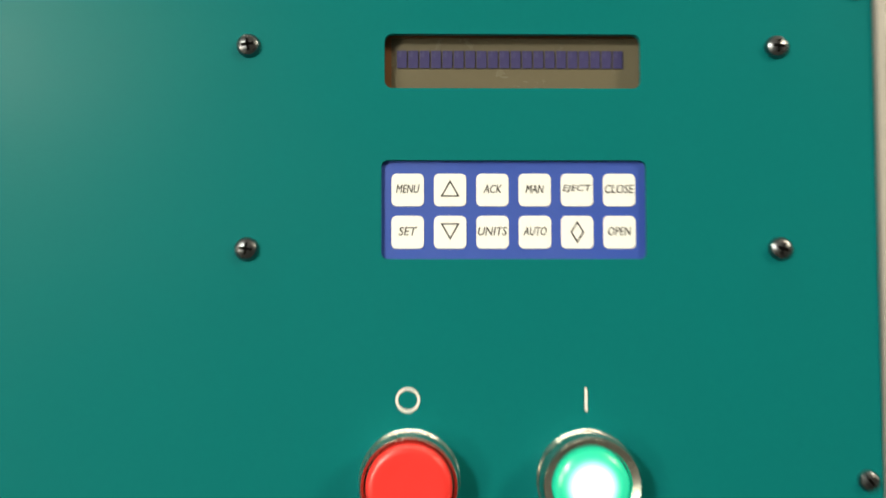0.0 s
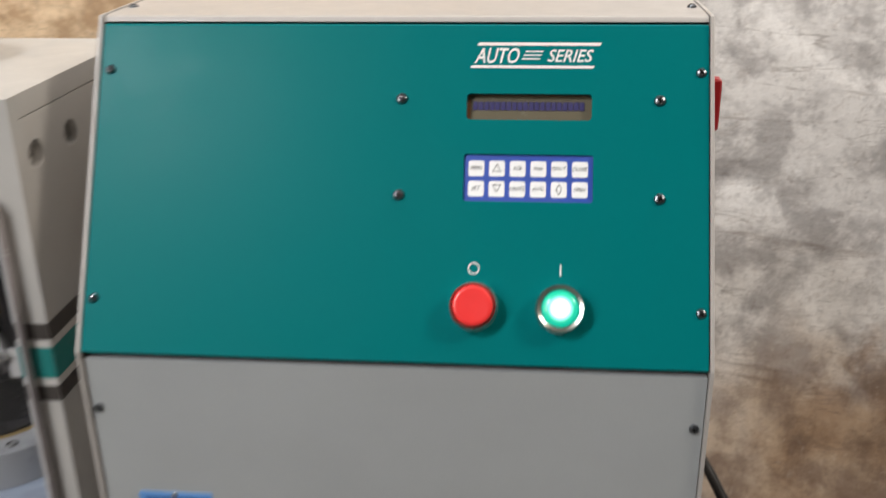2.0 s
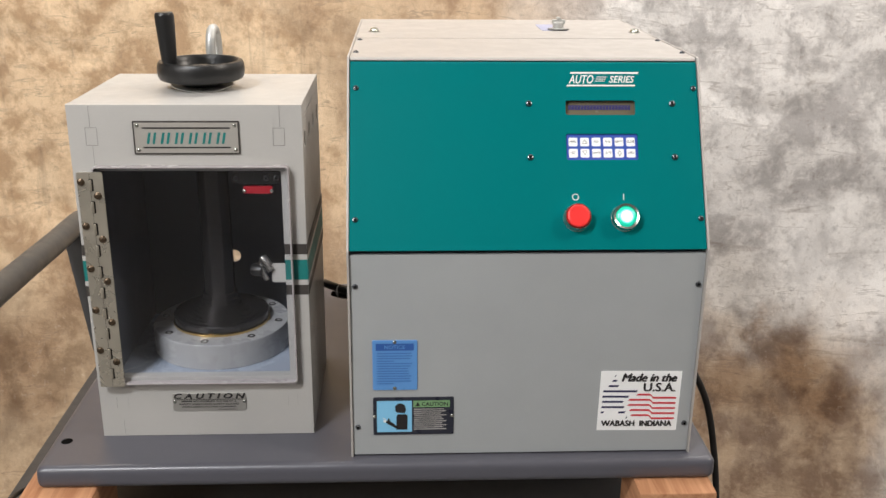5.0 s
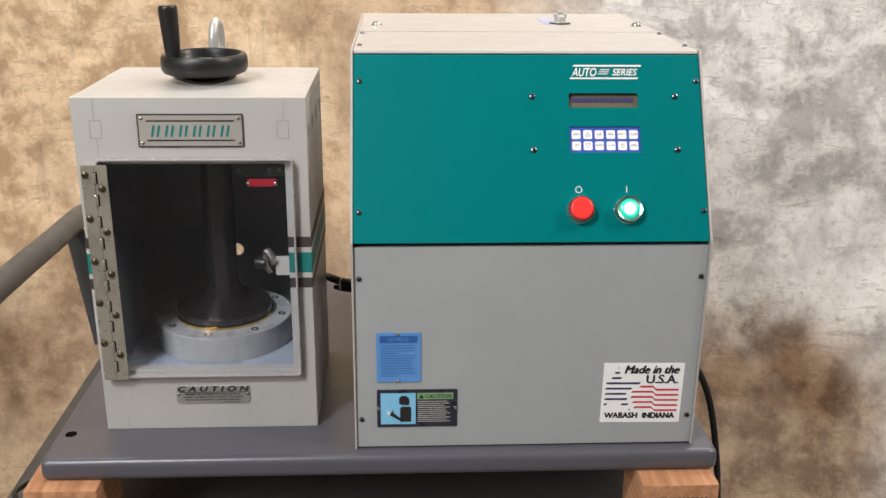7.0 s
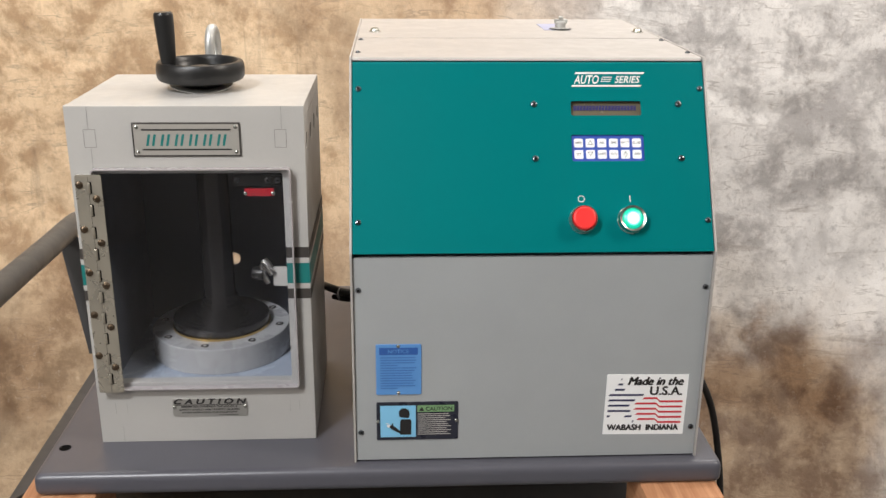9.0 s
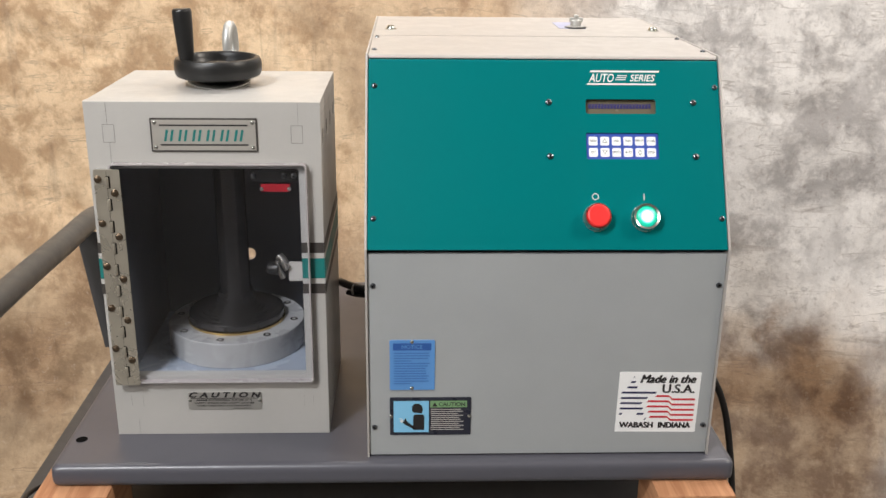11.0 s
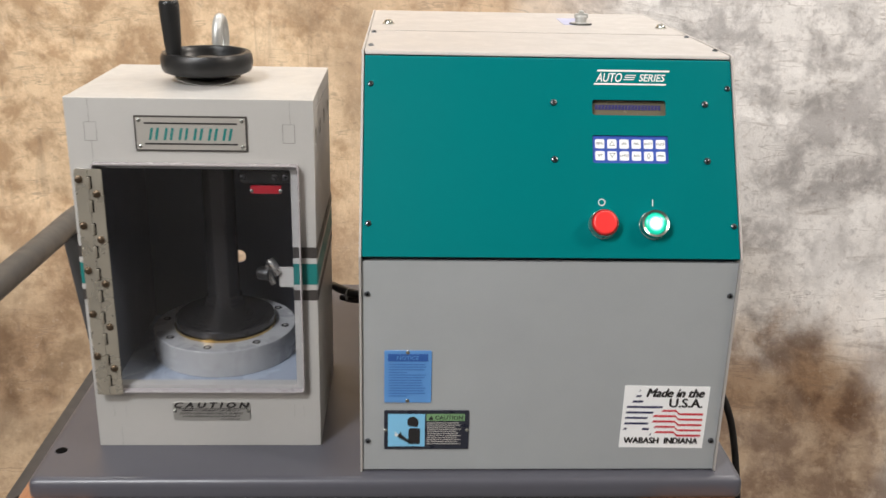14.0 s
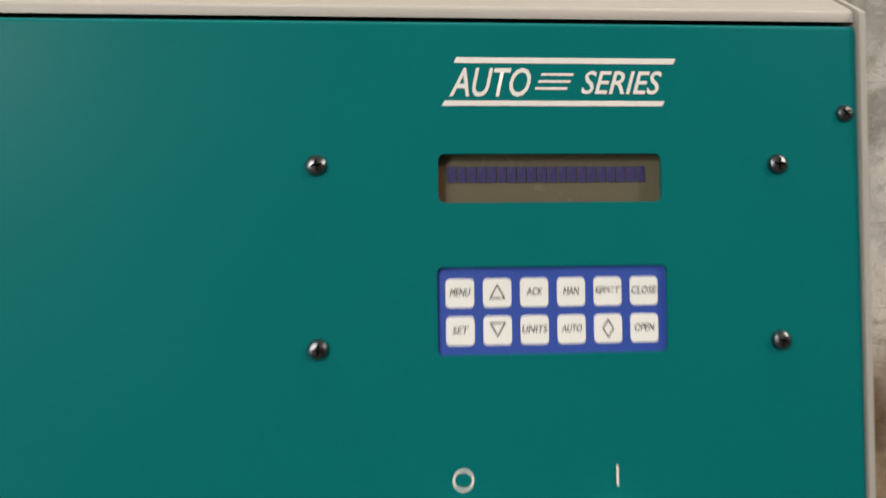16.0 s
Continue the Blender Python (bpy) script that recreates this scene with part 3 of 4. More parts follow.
BOLT = mesh_of("bolt", lathe([(0.0078, 0), (0.0078, 0.0012), (0.0060, 0.0015), (0.0056, 0.0034), (0.0042, 0.0052), (0.0020, 0.0056), (0.0018, 0.0035), (0, 0.0035)], Matrix.Identity(4), 20), M_CHROME)
cabinet_shell()

LCD_BOX, PAD_BOX = (0.2409, 0.3185, 0.1483, 0.1649), (0.2400, 0.3198, 0.0966, 0.1264)
panel = part("control_panel", plate(rrect(0.0024, W - 0.0024, -0.0034, 0.2085, 0.001), [rrect(*LCD_BOX, 0.0024), rrect(*PAD_BOX, 0.0020)], -0.0022, 0.0, PANEL, 0.0006), M_GREEN, cab, "glossy teal enamelled operator panel")
part("panel_fold", tube([PANEL @ Vector((0.0026, 0.2082, -0.0022)), PANEL @ Vector((0.2, 0.2082, -0.0022)), PANEL @ Vector((W - 0.0026, 0.2082, -0.0022))], 0.0022, 12), M_GREEN, panel)
for u, v in ((0.009, 0.1788), (0.385, 0.1788), (0.0085, 0.0305), (0.385, 0.0305)):
    screw(PANEL, u, v, panel, turn=u * 50)
for u, v in ((0.2, 0.161), (0.36, 0.161), (0.2, 0.0996), (0.36, 0.0996)):
    screw(PANEL, u, v, panel, me=SCREW_BIG, turn=u * 77 + v * 30)


def display():
    u0, u1, v0, v1 = LCD_BOX
    d = part("display", plate(rrect(u0 - 0.003, u1 + 0.003, v0 - 0.003, v1 + 0.003), [], -0.0075, -0.0055, PANEL), M_LCD, cab, "dim two-line character display behind a cut-out")
    part("display_frame", plate(rrect(u0 - 0.003, u1 + 0.003, v0 - 0.003, v1 + 0.003), [rrect(0.2428, 0.3205, 0.1462, 0.1650)], -0.0055, -0.0048, PANEL), M_BROWNEDGE, d, "brown display surround")
    block_mesh = mesh_of("character_cell", prints([bar(0, 0.00300, 0, 0.0054)], Matrix.Identity(4)), M_LCDB, 0)
    for i in range(20):
        placed("character_cell", block_mesh, d, PANEL @ Matrix.Translation((0.2445 + 0.003505 * i, 0.1556, -0.0054)))


display()


def keypad():
    u0, u1, v0, v1 = PAD_BOX
    k = part("keypad", plate(rrect(u0 - 0.002, u1 + 0.002, v0 - 0.002, v1 + 0.002), [], -0.0035, -0.0018, PANEL), M_BLUE, cab, "blue membrane keypad with twelve white keys")
    key = mesh_of("key", plate(rrect(0, 0.0098, 0, 0.0099, 0.0016), [], 0, 0.0004, Matrix.Identity(4), 0.0002, segments=1), M_KEY)
    words = (("MENU", "up", "ACK", "MAN", "EJECT", "CLOSE"), ("SET", "down", "UNITS", "AUTO", "diamond", "OPEN"))
    for r, v in enumerate((0.1126, 0.0998)):
        for c, word in enumerate(words[r]):
            u = 0.2430 + 0.01279 * c
            ob = placed("key", key, k, PANEL @ Matrix.Translation((u, v, -0.0018)))
            cu, cv, w = u + 0.0049, v + 0.0050, -0.0013
            shape = {"up": [(-0.0029, -0.0021), (0.0029, -0.0021), (0, 0.0030)], "down": [(-0.0029, 0.0027), (0, -0.0024), (0.0029, 0.0027)], "diamond": [(0, -0.0034), (0.0021, 0), (0, 0.0034), (-0.0021, 0)]}.get(word)
            if shape:
                s = 0.74
                mid = Vector((sum(p[0] for p in shape) / len(shape), sum(p[1] for p in shape) / len(shape)))
                inner = [mid + (Vector(p) - mid) * s for p in shape]
                n = len(shape)
                quads = [[(cu + p[0], cv + p[1]) for p in (shape[i], shape[(i + 1) % n], inner[(i + 1) % n], inner[i])] for i in range(n)]
                part("key_symbol", prints(quads, PANEL, w), M_INK, k, "black outlined symbol")
            else:
                half = 0.00088 * len(word) * (1.0 if len(word) > 3 else 1.05)
                lettering("key_word", word, (cu - half, cu + half, cv - 0.0010, cv + 0.0015), PANEL, M_INK, k, w, 0.22, 0.0, fat=0.00005)


keypad()


def push_button(name, u, v, bore, cap_profile, cap_material, label):
    m = PANEL @ Matrix.Translation((u, v, 0))
    b = part(name, lathe([(0.0150, 0), (0.0150, 0.0016), (0.0145, 0.0022), (0.0145, 0.0090), (0.0142, 0.0108), (0.0138, 0.0113), (bore + 0.0003, 0.0104), (bore, 0.0060), (0.0, 0.0060)], m, 48), M_CHROME, cab, label)
    ob = placed("button_cap", mesh_of("button_cap", lathe(cap_profile, Matrix.Identity(4), 48), cap_material, 50), b, m)
    return b


push_button("stop_button", 0.2486, 0.0313, 0.0127, [(0.0123, 0.006), (0.0124, 0.0118), (0.0121, 0.0132), (0.0112, 0.0140), (0.0096, 0.0140), (0.0, 0.0135)], M_RED, "red stop push-button in a chrome bezel")
start = push_button("start_button", 0.3009, 0.0311, 0.0114, [(0.0112, 0.006), (0.0108, 0.0100), (0.0098, 0.0110), (0.0060, 0.0115), (0.0, 0.0117)], lit_cap_material((0, 0, 0.0116)), "lit green start push-button in a chrome bezel")


def panel_prints():
    ring = []
    for i in range(32):
        a, b = 2 * math.pi * i / 32, 2 * math.pi * (i + 1) / 32
        ring.append([(0.248 + r * math.cos(t), 0.0548 + r * math.sin(t)) for r, t in ((0.0037, a), (0.0037, b), (0.0029, b), (0.0029, a))])
    part("off_mark", prints(ring, PANEL), M_WHITE, panel, "white printed ring")
    part("on_mark", prints([bar(0.3005, 0.3014, 0.0514, 0.0582)], PANEL), M_WHITE, panel, "white printed stroke")
    part("title_rule", prints([bar(0.2466, 0.3232, 0.1958, 0.1978, 0.0010)], PANEL), M_WHITE, panel)
    part("title_rule", prints([bar(0.2424, 0.3190, 0.1812, 0.1830, 0.0010)], PANEL), M_WHITE, panel)
    part("title_dashes", prints([bar(0.2744 + 0.0011 * i, 0.2856 + 0.0011 * i, 0.1868 + 0.0024 * i, 0.1877 + 0.0024 * i, 0.0004) for i in range(3)], PANEL), M_WHITE, panel)
    lettering("title_word", "AUTO", (0.2450, 0.2732, 0.1843, 0.1943), PANEL, M_WHITE, panel, 0.0004, 0.32, 0.012)
    lettering("title_word", "SERIES", (0.2906, 0.3192, 0.1853, 0.1934), PANEL, M_WHITE, panel, 0.0004, 0.32, 0.012)


panel_prints()


def notice_plate():
    p = part("notice_plate", plate(rrect(0.0252, 0.0752, 0.8852, 0.9462, 0.0015), [], 0, 0.0010, FRONT, 0.0003, segments=1), M_NOTICE, cab, "blue notice plate with fine print")
    m = front_at(-0.0010)
    part("heading_band", prints([bar(0.0290, 0.0712, 0.9340, 0.9425)], m, 0.0003), M_NOTICED, p)
    lettering("heading", "NOTICE", (0.0385, 0.0615, 0.9360, 0.9405), m, M_NOTICE, p, 0.0006, 0, 0.01)
    random.seed(4)
    lines = [bar(0.0300, 0.0700 - random.uniform(0, 0.006) - (0.02 if i in (3, 12) else 0), 0.9300 - 0.0031 * i, 0.9311 - 0.0031 * i) for i in range(13)]
    part("fine_print", prints(lines, m), M_NOTICEPRINT, p, "rows of fine print, as plain bars")
    for z in (0.9442, 0.8876):
        placed("rivet", RIVET, p, m @ Matrix.Translation((0.0498, z, 0)))


notice_plate()


def caution_plate():
    p = part("caution_plate", plate(rrect(0.0250, 0.1166, 0.8282, 0.8756, 0.0015), [], 0, 0.0010, FRONT, 0.0003, segments=1), M_CAUTK, cab, "black caution plate with a blue pictogram panel")
    m = front_at(-0.0010)
    part("pictogram_field", prints([bar(0.0292, 0.0690, 0.8318, 0.8716)], m, 0.0003), M_CYAN, p, "pale blue field")
    head = [(0.0500, 0.8648), (0.0502, 0.8588), (0.0520, 0.8570), (0.0608, 0.8560), (0.0622, 0.8600), (0.0612, 0.8655), (0.0580, 0.8682), (0.0530, 0.8682)]
    trunk = [(0.0512, 0.8350), (0.0638, 0.8350), (0.0640, 0.8525), (0.0622, 0.8545), (0.0530, 0.8545), (0.0514, 0.8520)]
    arm = [(0.0530, 0.8352), (0.0530, 0.8385), (0.0440, 0.8462), (0.0428, 0.8505), (0.0420, 0.8480), (0.0392, 0.8450), (0.0410, 0.8425)]
    part("pictogram", prints([head, trunk, arm], m, 0.0006), M_INK, p, "plain black pictogram shapes")
    part("pictogram_spark", prints([disc(0.0385, 0.8462, 0.0022, 7), bar(0.0345, 0.0375, 0.8490, 0.8497, 0.002)], m, 0.0005), M_WHITE, p)
    part("heading_band", prints([bar(0.0706, 0.1120, 0.8632, 0.8716)], m, 0.0003), M_CAUTG, p, "green heading band")
    part("warning_triangle", prints([[(0.0726, 0.8646), (0.0786, 0.8646), (0.0756, 0.8700)]], m, 0.0006), M_INK, p)
    lettering("heading", "CAUTION", (0.0800, 0.1100, 0.8648, 0.8698), m, M_INK, p, 0.0006, 0, 0.02)
    random.seed(7)
    lines = [bar(0.0712, 0.1090 - random.uniform(0, 0.011), 0.8603 - 0.00255 * i, 0.8612 - 0.00255 * i) for i in range(11)]
    part("fine_print", prints(lines, m), M_SILVER, p, "rows of fine print, as plain bars")
    for u in (0.0266, 0.1148):
        placed("rivet", RIVET, p, m @ Matrix.Translation((u, 0.8520, 0)))


caution_plate()


def origin_label():
    tilt = front_at(0) @ Matrix.Translation((0.3293, 0.8672, 0)) @ Matrix.Rotation(radians(-0.8), 4, "Z") @ Matrix.Translation((-0.0465, -0.0378, 0))
    p = part("origin_label", plate(rrect(0, 0.0930, 0, 0.0756, 0.0006), [], 0, 0.0004, tilt), M_LABEL, cab, "white sticker with navy and red stripes")
    m = tilt @ Matrix.Translation((0, 0, 0.0004))
    lettering("label_word", "Made in the", (0.0238, 0.0866, 0.0624, 0.0722), m, M_INK, p, 0.0003, 0.30, 0.0, fat=0.0014)
    lettering("label_word", "U.S.A.", (0.0500, 0.0862, 0.0500, 0.0606), m, M_INK, p, 0.0003, 0.0, 0.0, fat=0.0011)
    lettering("label_word", "WABASH", (0.0043, 0.0425, 0.0054, 0.0124), m, M_INK, p, 0.0003, 0.0, 0.0, fat=0.0011)
    lettering("label_word", "INDIANA", (0.0492, 0.0860, 0.0054, 0.0124), m, M_INK, p, 0.0003, 0.0, 0.0, fat=0.0011)
    star = [(0.0158, 0.0166, 0.0697), (0.0129, 0.0182, 0.0634), (0.0095, 0.0206, 0.0568), (0.0035, 0.0428, 0.0502), (0.0032, 0.0334, 0.0434), (0.0031, 0.0274, 0.0368), (0.0030, 0.0290, 0.0300), (0.0027, 0.0060, 0.0232), (0.0230, 0.0307, 0.0232), (0.0322, 0.0336, 0.0166)]
    part("navy_stripes", prints([bar(a, b, v - 0.0012, v + 0.0012, 0.0012) for a, b, v in star], m, 0.0003), M_NAVY, p, "navy stripes of a star")
    flag = []
    for i, left in enumerate((0.0424, 0.0336, 0.0331, 0.0357, 0.0376)):
        v = 0.0460 - 0.0066 * i
        flag.append([(left, v - 0.0012), (0.0590, v - 0.0012), (0.0585, v + 0.0012), (left + 0.0022, v + 0.0012)])
        flag.append([(0.0590, v - 0.0012), (0.0626, v - 0.0052), (0.0626, v - 0.0028), (0.0585, v + 0.0012)])
        flag.append([(0.0626, v - 0.0052), (0.0889, v - 0.0052), (0.0889, v - 0.0028), (0.0626, v - 0.0028)])
    part("red_stripes", prints(flag, m, 0.0003), M_REDINK, p, "red stripes of a waving flag")


origin_label()


def rotary_switch():
    m = right_at(W)
    b = part("switch_base", plate(rrect(0.178, 0.226, 1.118, 1.184, 0.004), [], 0, 0.010, m, 0.002), M_CAB, cab, "grey switch housing")
    h = part("switch_handle", block(W + 0.012, W + 0.028, 0.195, 0.209, 1.143, 1.183, 0.004, 3), M_DARKRED, b, "red rotary switch handle")
    part("switch_shaft", lathe([(0.011, 0.010), (0.011, 0.016), (0, 0.016)], m @ Matrix.Translation((0.202, 1.160, 0)), 24), M_RED, b)


rotary_switch()

# ---- press ----
PX0, PX1, PY0, PY1, PZ1 = -0.298, -0.048, 0.054, 0.265, 1.1985
PF = front_at(PY0)
press = thing("laboratory_press", (-0.173, 0.16, Z0), "light grey bench-top laboratory press with a clear hinged door", "press")


def press_frame():
    opening = rrect(-0.278, -0.0735, 0.8775, 1.1255, 0.003)
    f = part("front_frame", plate([(PX0, Z0), (PX1, Z0), (PX1, PZ1), (PX0, PZ1)], [opening], -0.012, 0.0, PF, 0.0012), M_PRESS, press, "grey front frame with a window opening")
    sides = [disc(y, 1.1555, 0.0096, 28) for y in (0.081, 0.1335, 0.186, 0.2385)]
    part("side_plate", plate([(PY0 + 0.0125, Z0), (PY1, Z0), (PY1, PZ1 - 0.0165), (PY0 + 0.0125, PZ1 - 0.0165)], [s for s in sides], -0.020, -0.0004, right_at(PX1)), M_PRESS, press)
    part("side_plate", plate([(-PY1, Z0), (-PY0 - 0.0125, Z0), (-PY0 - 0.0125, PZ1 - 0.0165), (-PY1, PZ1 - 0.0165)], [], -0.020, -0.0004, left_at(PX0)), M_PRESS, press)
    part("top_plate", block(PX0 + 0.0004, PX1 - 0.0004, PY0 + 0.0124, PY1, PZ1 - 0.016, PZ1, 0.001), M_PRESS, press)
    # back, linings and ceiling carry the unlit chamber's shade in their colour
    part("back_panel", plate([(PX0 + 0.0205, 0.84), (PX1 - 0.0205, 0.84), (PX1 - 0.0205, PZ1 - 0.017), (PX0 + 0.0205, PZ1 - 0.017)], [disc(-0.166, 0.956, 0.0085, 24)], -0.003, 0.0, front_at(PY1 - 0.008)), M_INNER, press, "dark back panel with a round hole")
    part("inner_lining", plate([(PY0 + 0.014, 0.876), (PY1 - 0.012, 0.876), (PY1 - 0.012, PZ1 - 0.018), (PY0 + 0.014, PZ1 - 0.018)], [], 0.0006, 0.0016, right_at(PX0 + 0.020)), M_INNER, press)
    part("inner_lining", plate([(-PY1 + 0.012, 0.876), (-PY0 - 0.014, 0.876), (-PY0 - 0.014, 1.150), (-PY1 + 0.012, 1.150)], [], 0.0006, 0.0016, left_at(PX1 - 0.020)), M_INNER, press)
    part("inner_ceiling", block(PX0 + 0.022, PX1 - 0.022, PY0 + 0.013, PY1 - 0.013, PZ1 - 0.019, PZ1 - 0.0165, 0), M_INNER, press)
    part("bolster_plate", block(PX0 + 0.0205, PX1 - 0.0205, PY0 + 0.0125, PY1 - 0.012, 0.802, 0.8745, 0.001), M_BOLSTER, press, "grey bolster plate, its bluish reflection put into the colour")
    cap = mesh_of("socket_bolt", lathe([(0.0078, -0.014), (0.0078, -0.0060), (0.0071, -0.0053), (0.0042, -0.0053), (0.0039, -0.011), (0, -0.011)], Matrix.Identity(4), 18), M_STEEL)
    for y in (0.081, 0.1335, 0.186, 0.2385):
        placed("socket_bolt", cap, press, right_at(PX1) @ Matrix.Translation((y, 1.1555, 0)))
    t = 0.00025
    for u0, v in ((-0.2795, 1.1545), (-0.0797, 1.1540)):
        u1, v1 = u0 + 0.0122, v + 0.0192
        part("tab_joint", prints([bar(u0, u1, v - t, v + t), bar(u0, u1, v1 - t, v1 + t), bar(u0 - t, u0 + t, v, v1), bar(u1 - t, u1 + t, v, v1)], PF, 0.0003), M_JOINT, f, "fine joint line")
    seams = [bar(-0.2742, -0.2738, 1.174, 1.1975), bar(-0.2734, -0.2730, 1.131, 1.1545), bar(-0.0722, -0.0719, 1.174, 1.1975), bar(-0.2783, -0.2780, 0.838, 0.852), bar(-0.2650, -0.2648, 0.838, 0.852), bar(-0.2722, -0.2719, 0.801, 0.822), bar(-0.0770, -0.0768, 0.838, 0.852), bar(-0.0662, -0.0660, 0.838, 0.852)]
    for seam in seams:
        part("joint_line", prints([seam], PF, 0.0003), M_JOINT, f, "fine joint line")
    bands = ((0.9800, 0.9918, M_BROWN, "dark"), (0.9922, 0.9980, M_SILVER, "pale"), (0.9984, 1.0222, M_TEALINK, "teal"), (1.0226, 1.0284, M_SILVER, "pale"), (1.0288, 1.0410, M_BROWN, "dark"))
    for v0, v1, mat, tone in bands:
        bm = plate(rrect(-0.0733, PX1 - 0.0003, v0, v1), [], 0, 0.0004, PF)
        part("stripe", bm, mat, press, tone + " wrap-round stripe")
        part("stripe", plate(rrect(PX0 + 0.0003, -0.2785, v0, v1), [], 0, 0.0004, PF), mat, press, tone + " wrap-round stripe")
        part("stripe", plate(rrect(PY0 + 0.0003, PY1, v0, v1), [], 0, 0.0006, right_at(PX1)), mat, press, tone + " wrap-round stripe")
        part("stripe", plate(rrect(-PY1, -PY0 - 0.0003, v0, v1), [], 0, 0.0006, left_at(PX0)), mat, press, tone + " wrap-round stripe")


press_frame()


def press_ram():
    c = top_at(0) @ Matrix.Translation((-0.169, 0.160, 0))
    ring = part("ram_collar", lathe([(0.0, 0.8748), (0.0835, 0.8748), (0.0840, 0.8755), (0.0840, 0.9045), (0.0828, 0.9063), (0.060, 0.9067), (0.060, 0.9055), (0.0, 0.9055)], c, 72), M_RAMBASE, press, "grey painted collar ring with socket screws")
    cap = mesh_of("socket_screw", lathe([(0.0048, 0.0), (0.0048, 0.0008), (0.0043, 0.0012), (0.0024, 0.0012), (0.0022, -0.002), (0, -0.002)], Matrix.Identity(4), 18), M_STEEL)
    for i in range(8):
        a = radians(-97 + 45 * i)
        placed("socket_screw", cap, ring, c @ Matrix.Translation((0.0725 * math.cos(a), 0.0725 * math.sin(a), 0.9065)))
    part("brass_ring", lathe([(0.0600, 0.9060), (0.0600, 0.9095), (0.055, 0.9103), (0.0, 0.9103)], c, 64), M_BRASS, press, "brass wiper ring")
    steps = [(0.0572, 0.9101), (0.0584, 0.9112), (0.0584, 0.9180), (0.0574, 0.9190), (0.0500, 0.9194), (0.0500, 0.9206), (0.0430, 0.9208), (0.0430, 0.9216), (0.0350, 0.9218), (0.0350, 0.9238), (0.0305, 0.9242), (0.0305, 0.9268), (0.0268, 0.9272), (0.0268, 0.9306), (0.0240, 0.9310), (0.0240, 0.9372), (0.0216, 0.9376), (0.0216, 0.9440), (0.0188, 0.9446), (0.0188, PZ1 - 0.0195), (0.0, PZ1 - 0.0195)]
    part("ram_column", lathe(steps, c, 64), M_RAM, press, "dark polished ram column with stepped rings")


press_ram()


def interlock():
    m = front_at(PY0 + 0.0065)
    b = part("switch_bracket", plate(rrect(-0.1275, -0.0745, 1.1095, 1.1225, 0.003), [], -0.006, 0.0, m, 0.001), M_BLACK, press, "black interlock bracket")
    for u in (-0.1235, -0.0905, -0.0795):
        screw(m, u, 1.1160, b, turn=u * 60)
    r = part("warning_label", plate(rrect(-0.1165, -0.0845, 1.0975, 1.1060, 0.001), [], -0.004, -0.002, m), M_REDLAB, b, "red warning label")
    for u in (-0.1155, -0.0855):
        placed("rivet", RIVET, r, m @ Matrix.Translation((u, 1.1005, -0.002)))
    arm = part("latch_bracket", plate(rrect(-0.0905, -0.0745, 0.990, 1.0125, 0.002), [], -0.003, 0.0, front_at(PY0 + 0.0135)), M_SILVER, press, "pale catch bracket behind the door")
    lever = part("door_catch", tube([(-0.0905, 0.068, 1.004), (-0.0975, 0.072, 1.014), (-0.1015, 0.074, 1.018)], 0.0050, 14), M_STEEL, press, "bright metal door catch")
    part("catch_roller", lathe([(0.0, -0.007), (0.0065, -0.007), (0.0075, -0.005), (0.0075, 0.005), (0.0065, 0.007), (0, 0.007)], axes((-0.108, 0.080, 1.001), (0.3, 0.95, 0), (0, 0, 1), (0.95, -0.3, 0)), 24), M_BLACK, lever)
    part("catch_link", tube([(-0.101, 0.074, 1.017), (-0.104, 0.078, 1.006), (-0.098, 0.076, 0.990)], 0.0035, 10), M_STEEL, lever)


interlock()


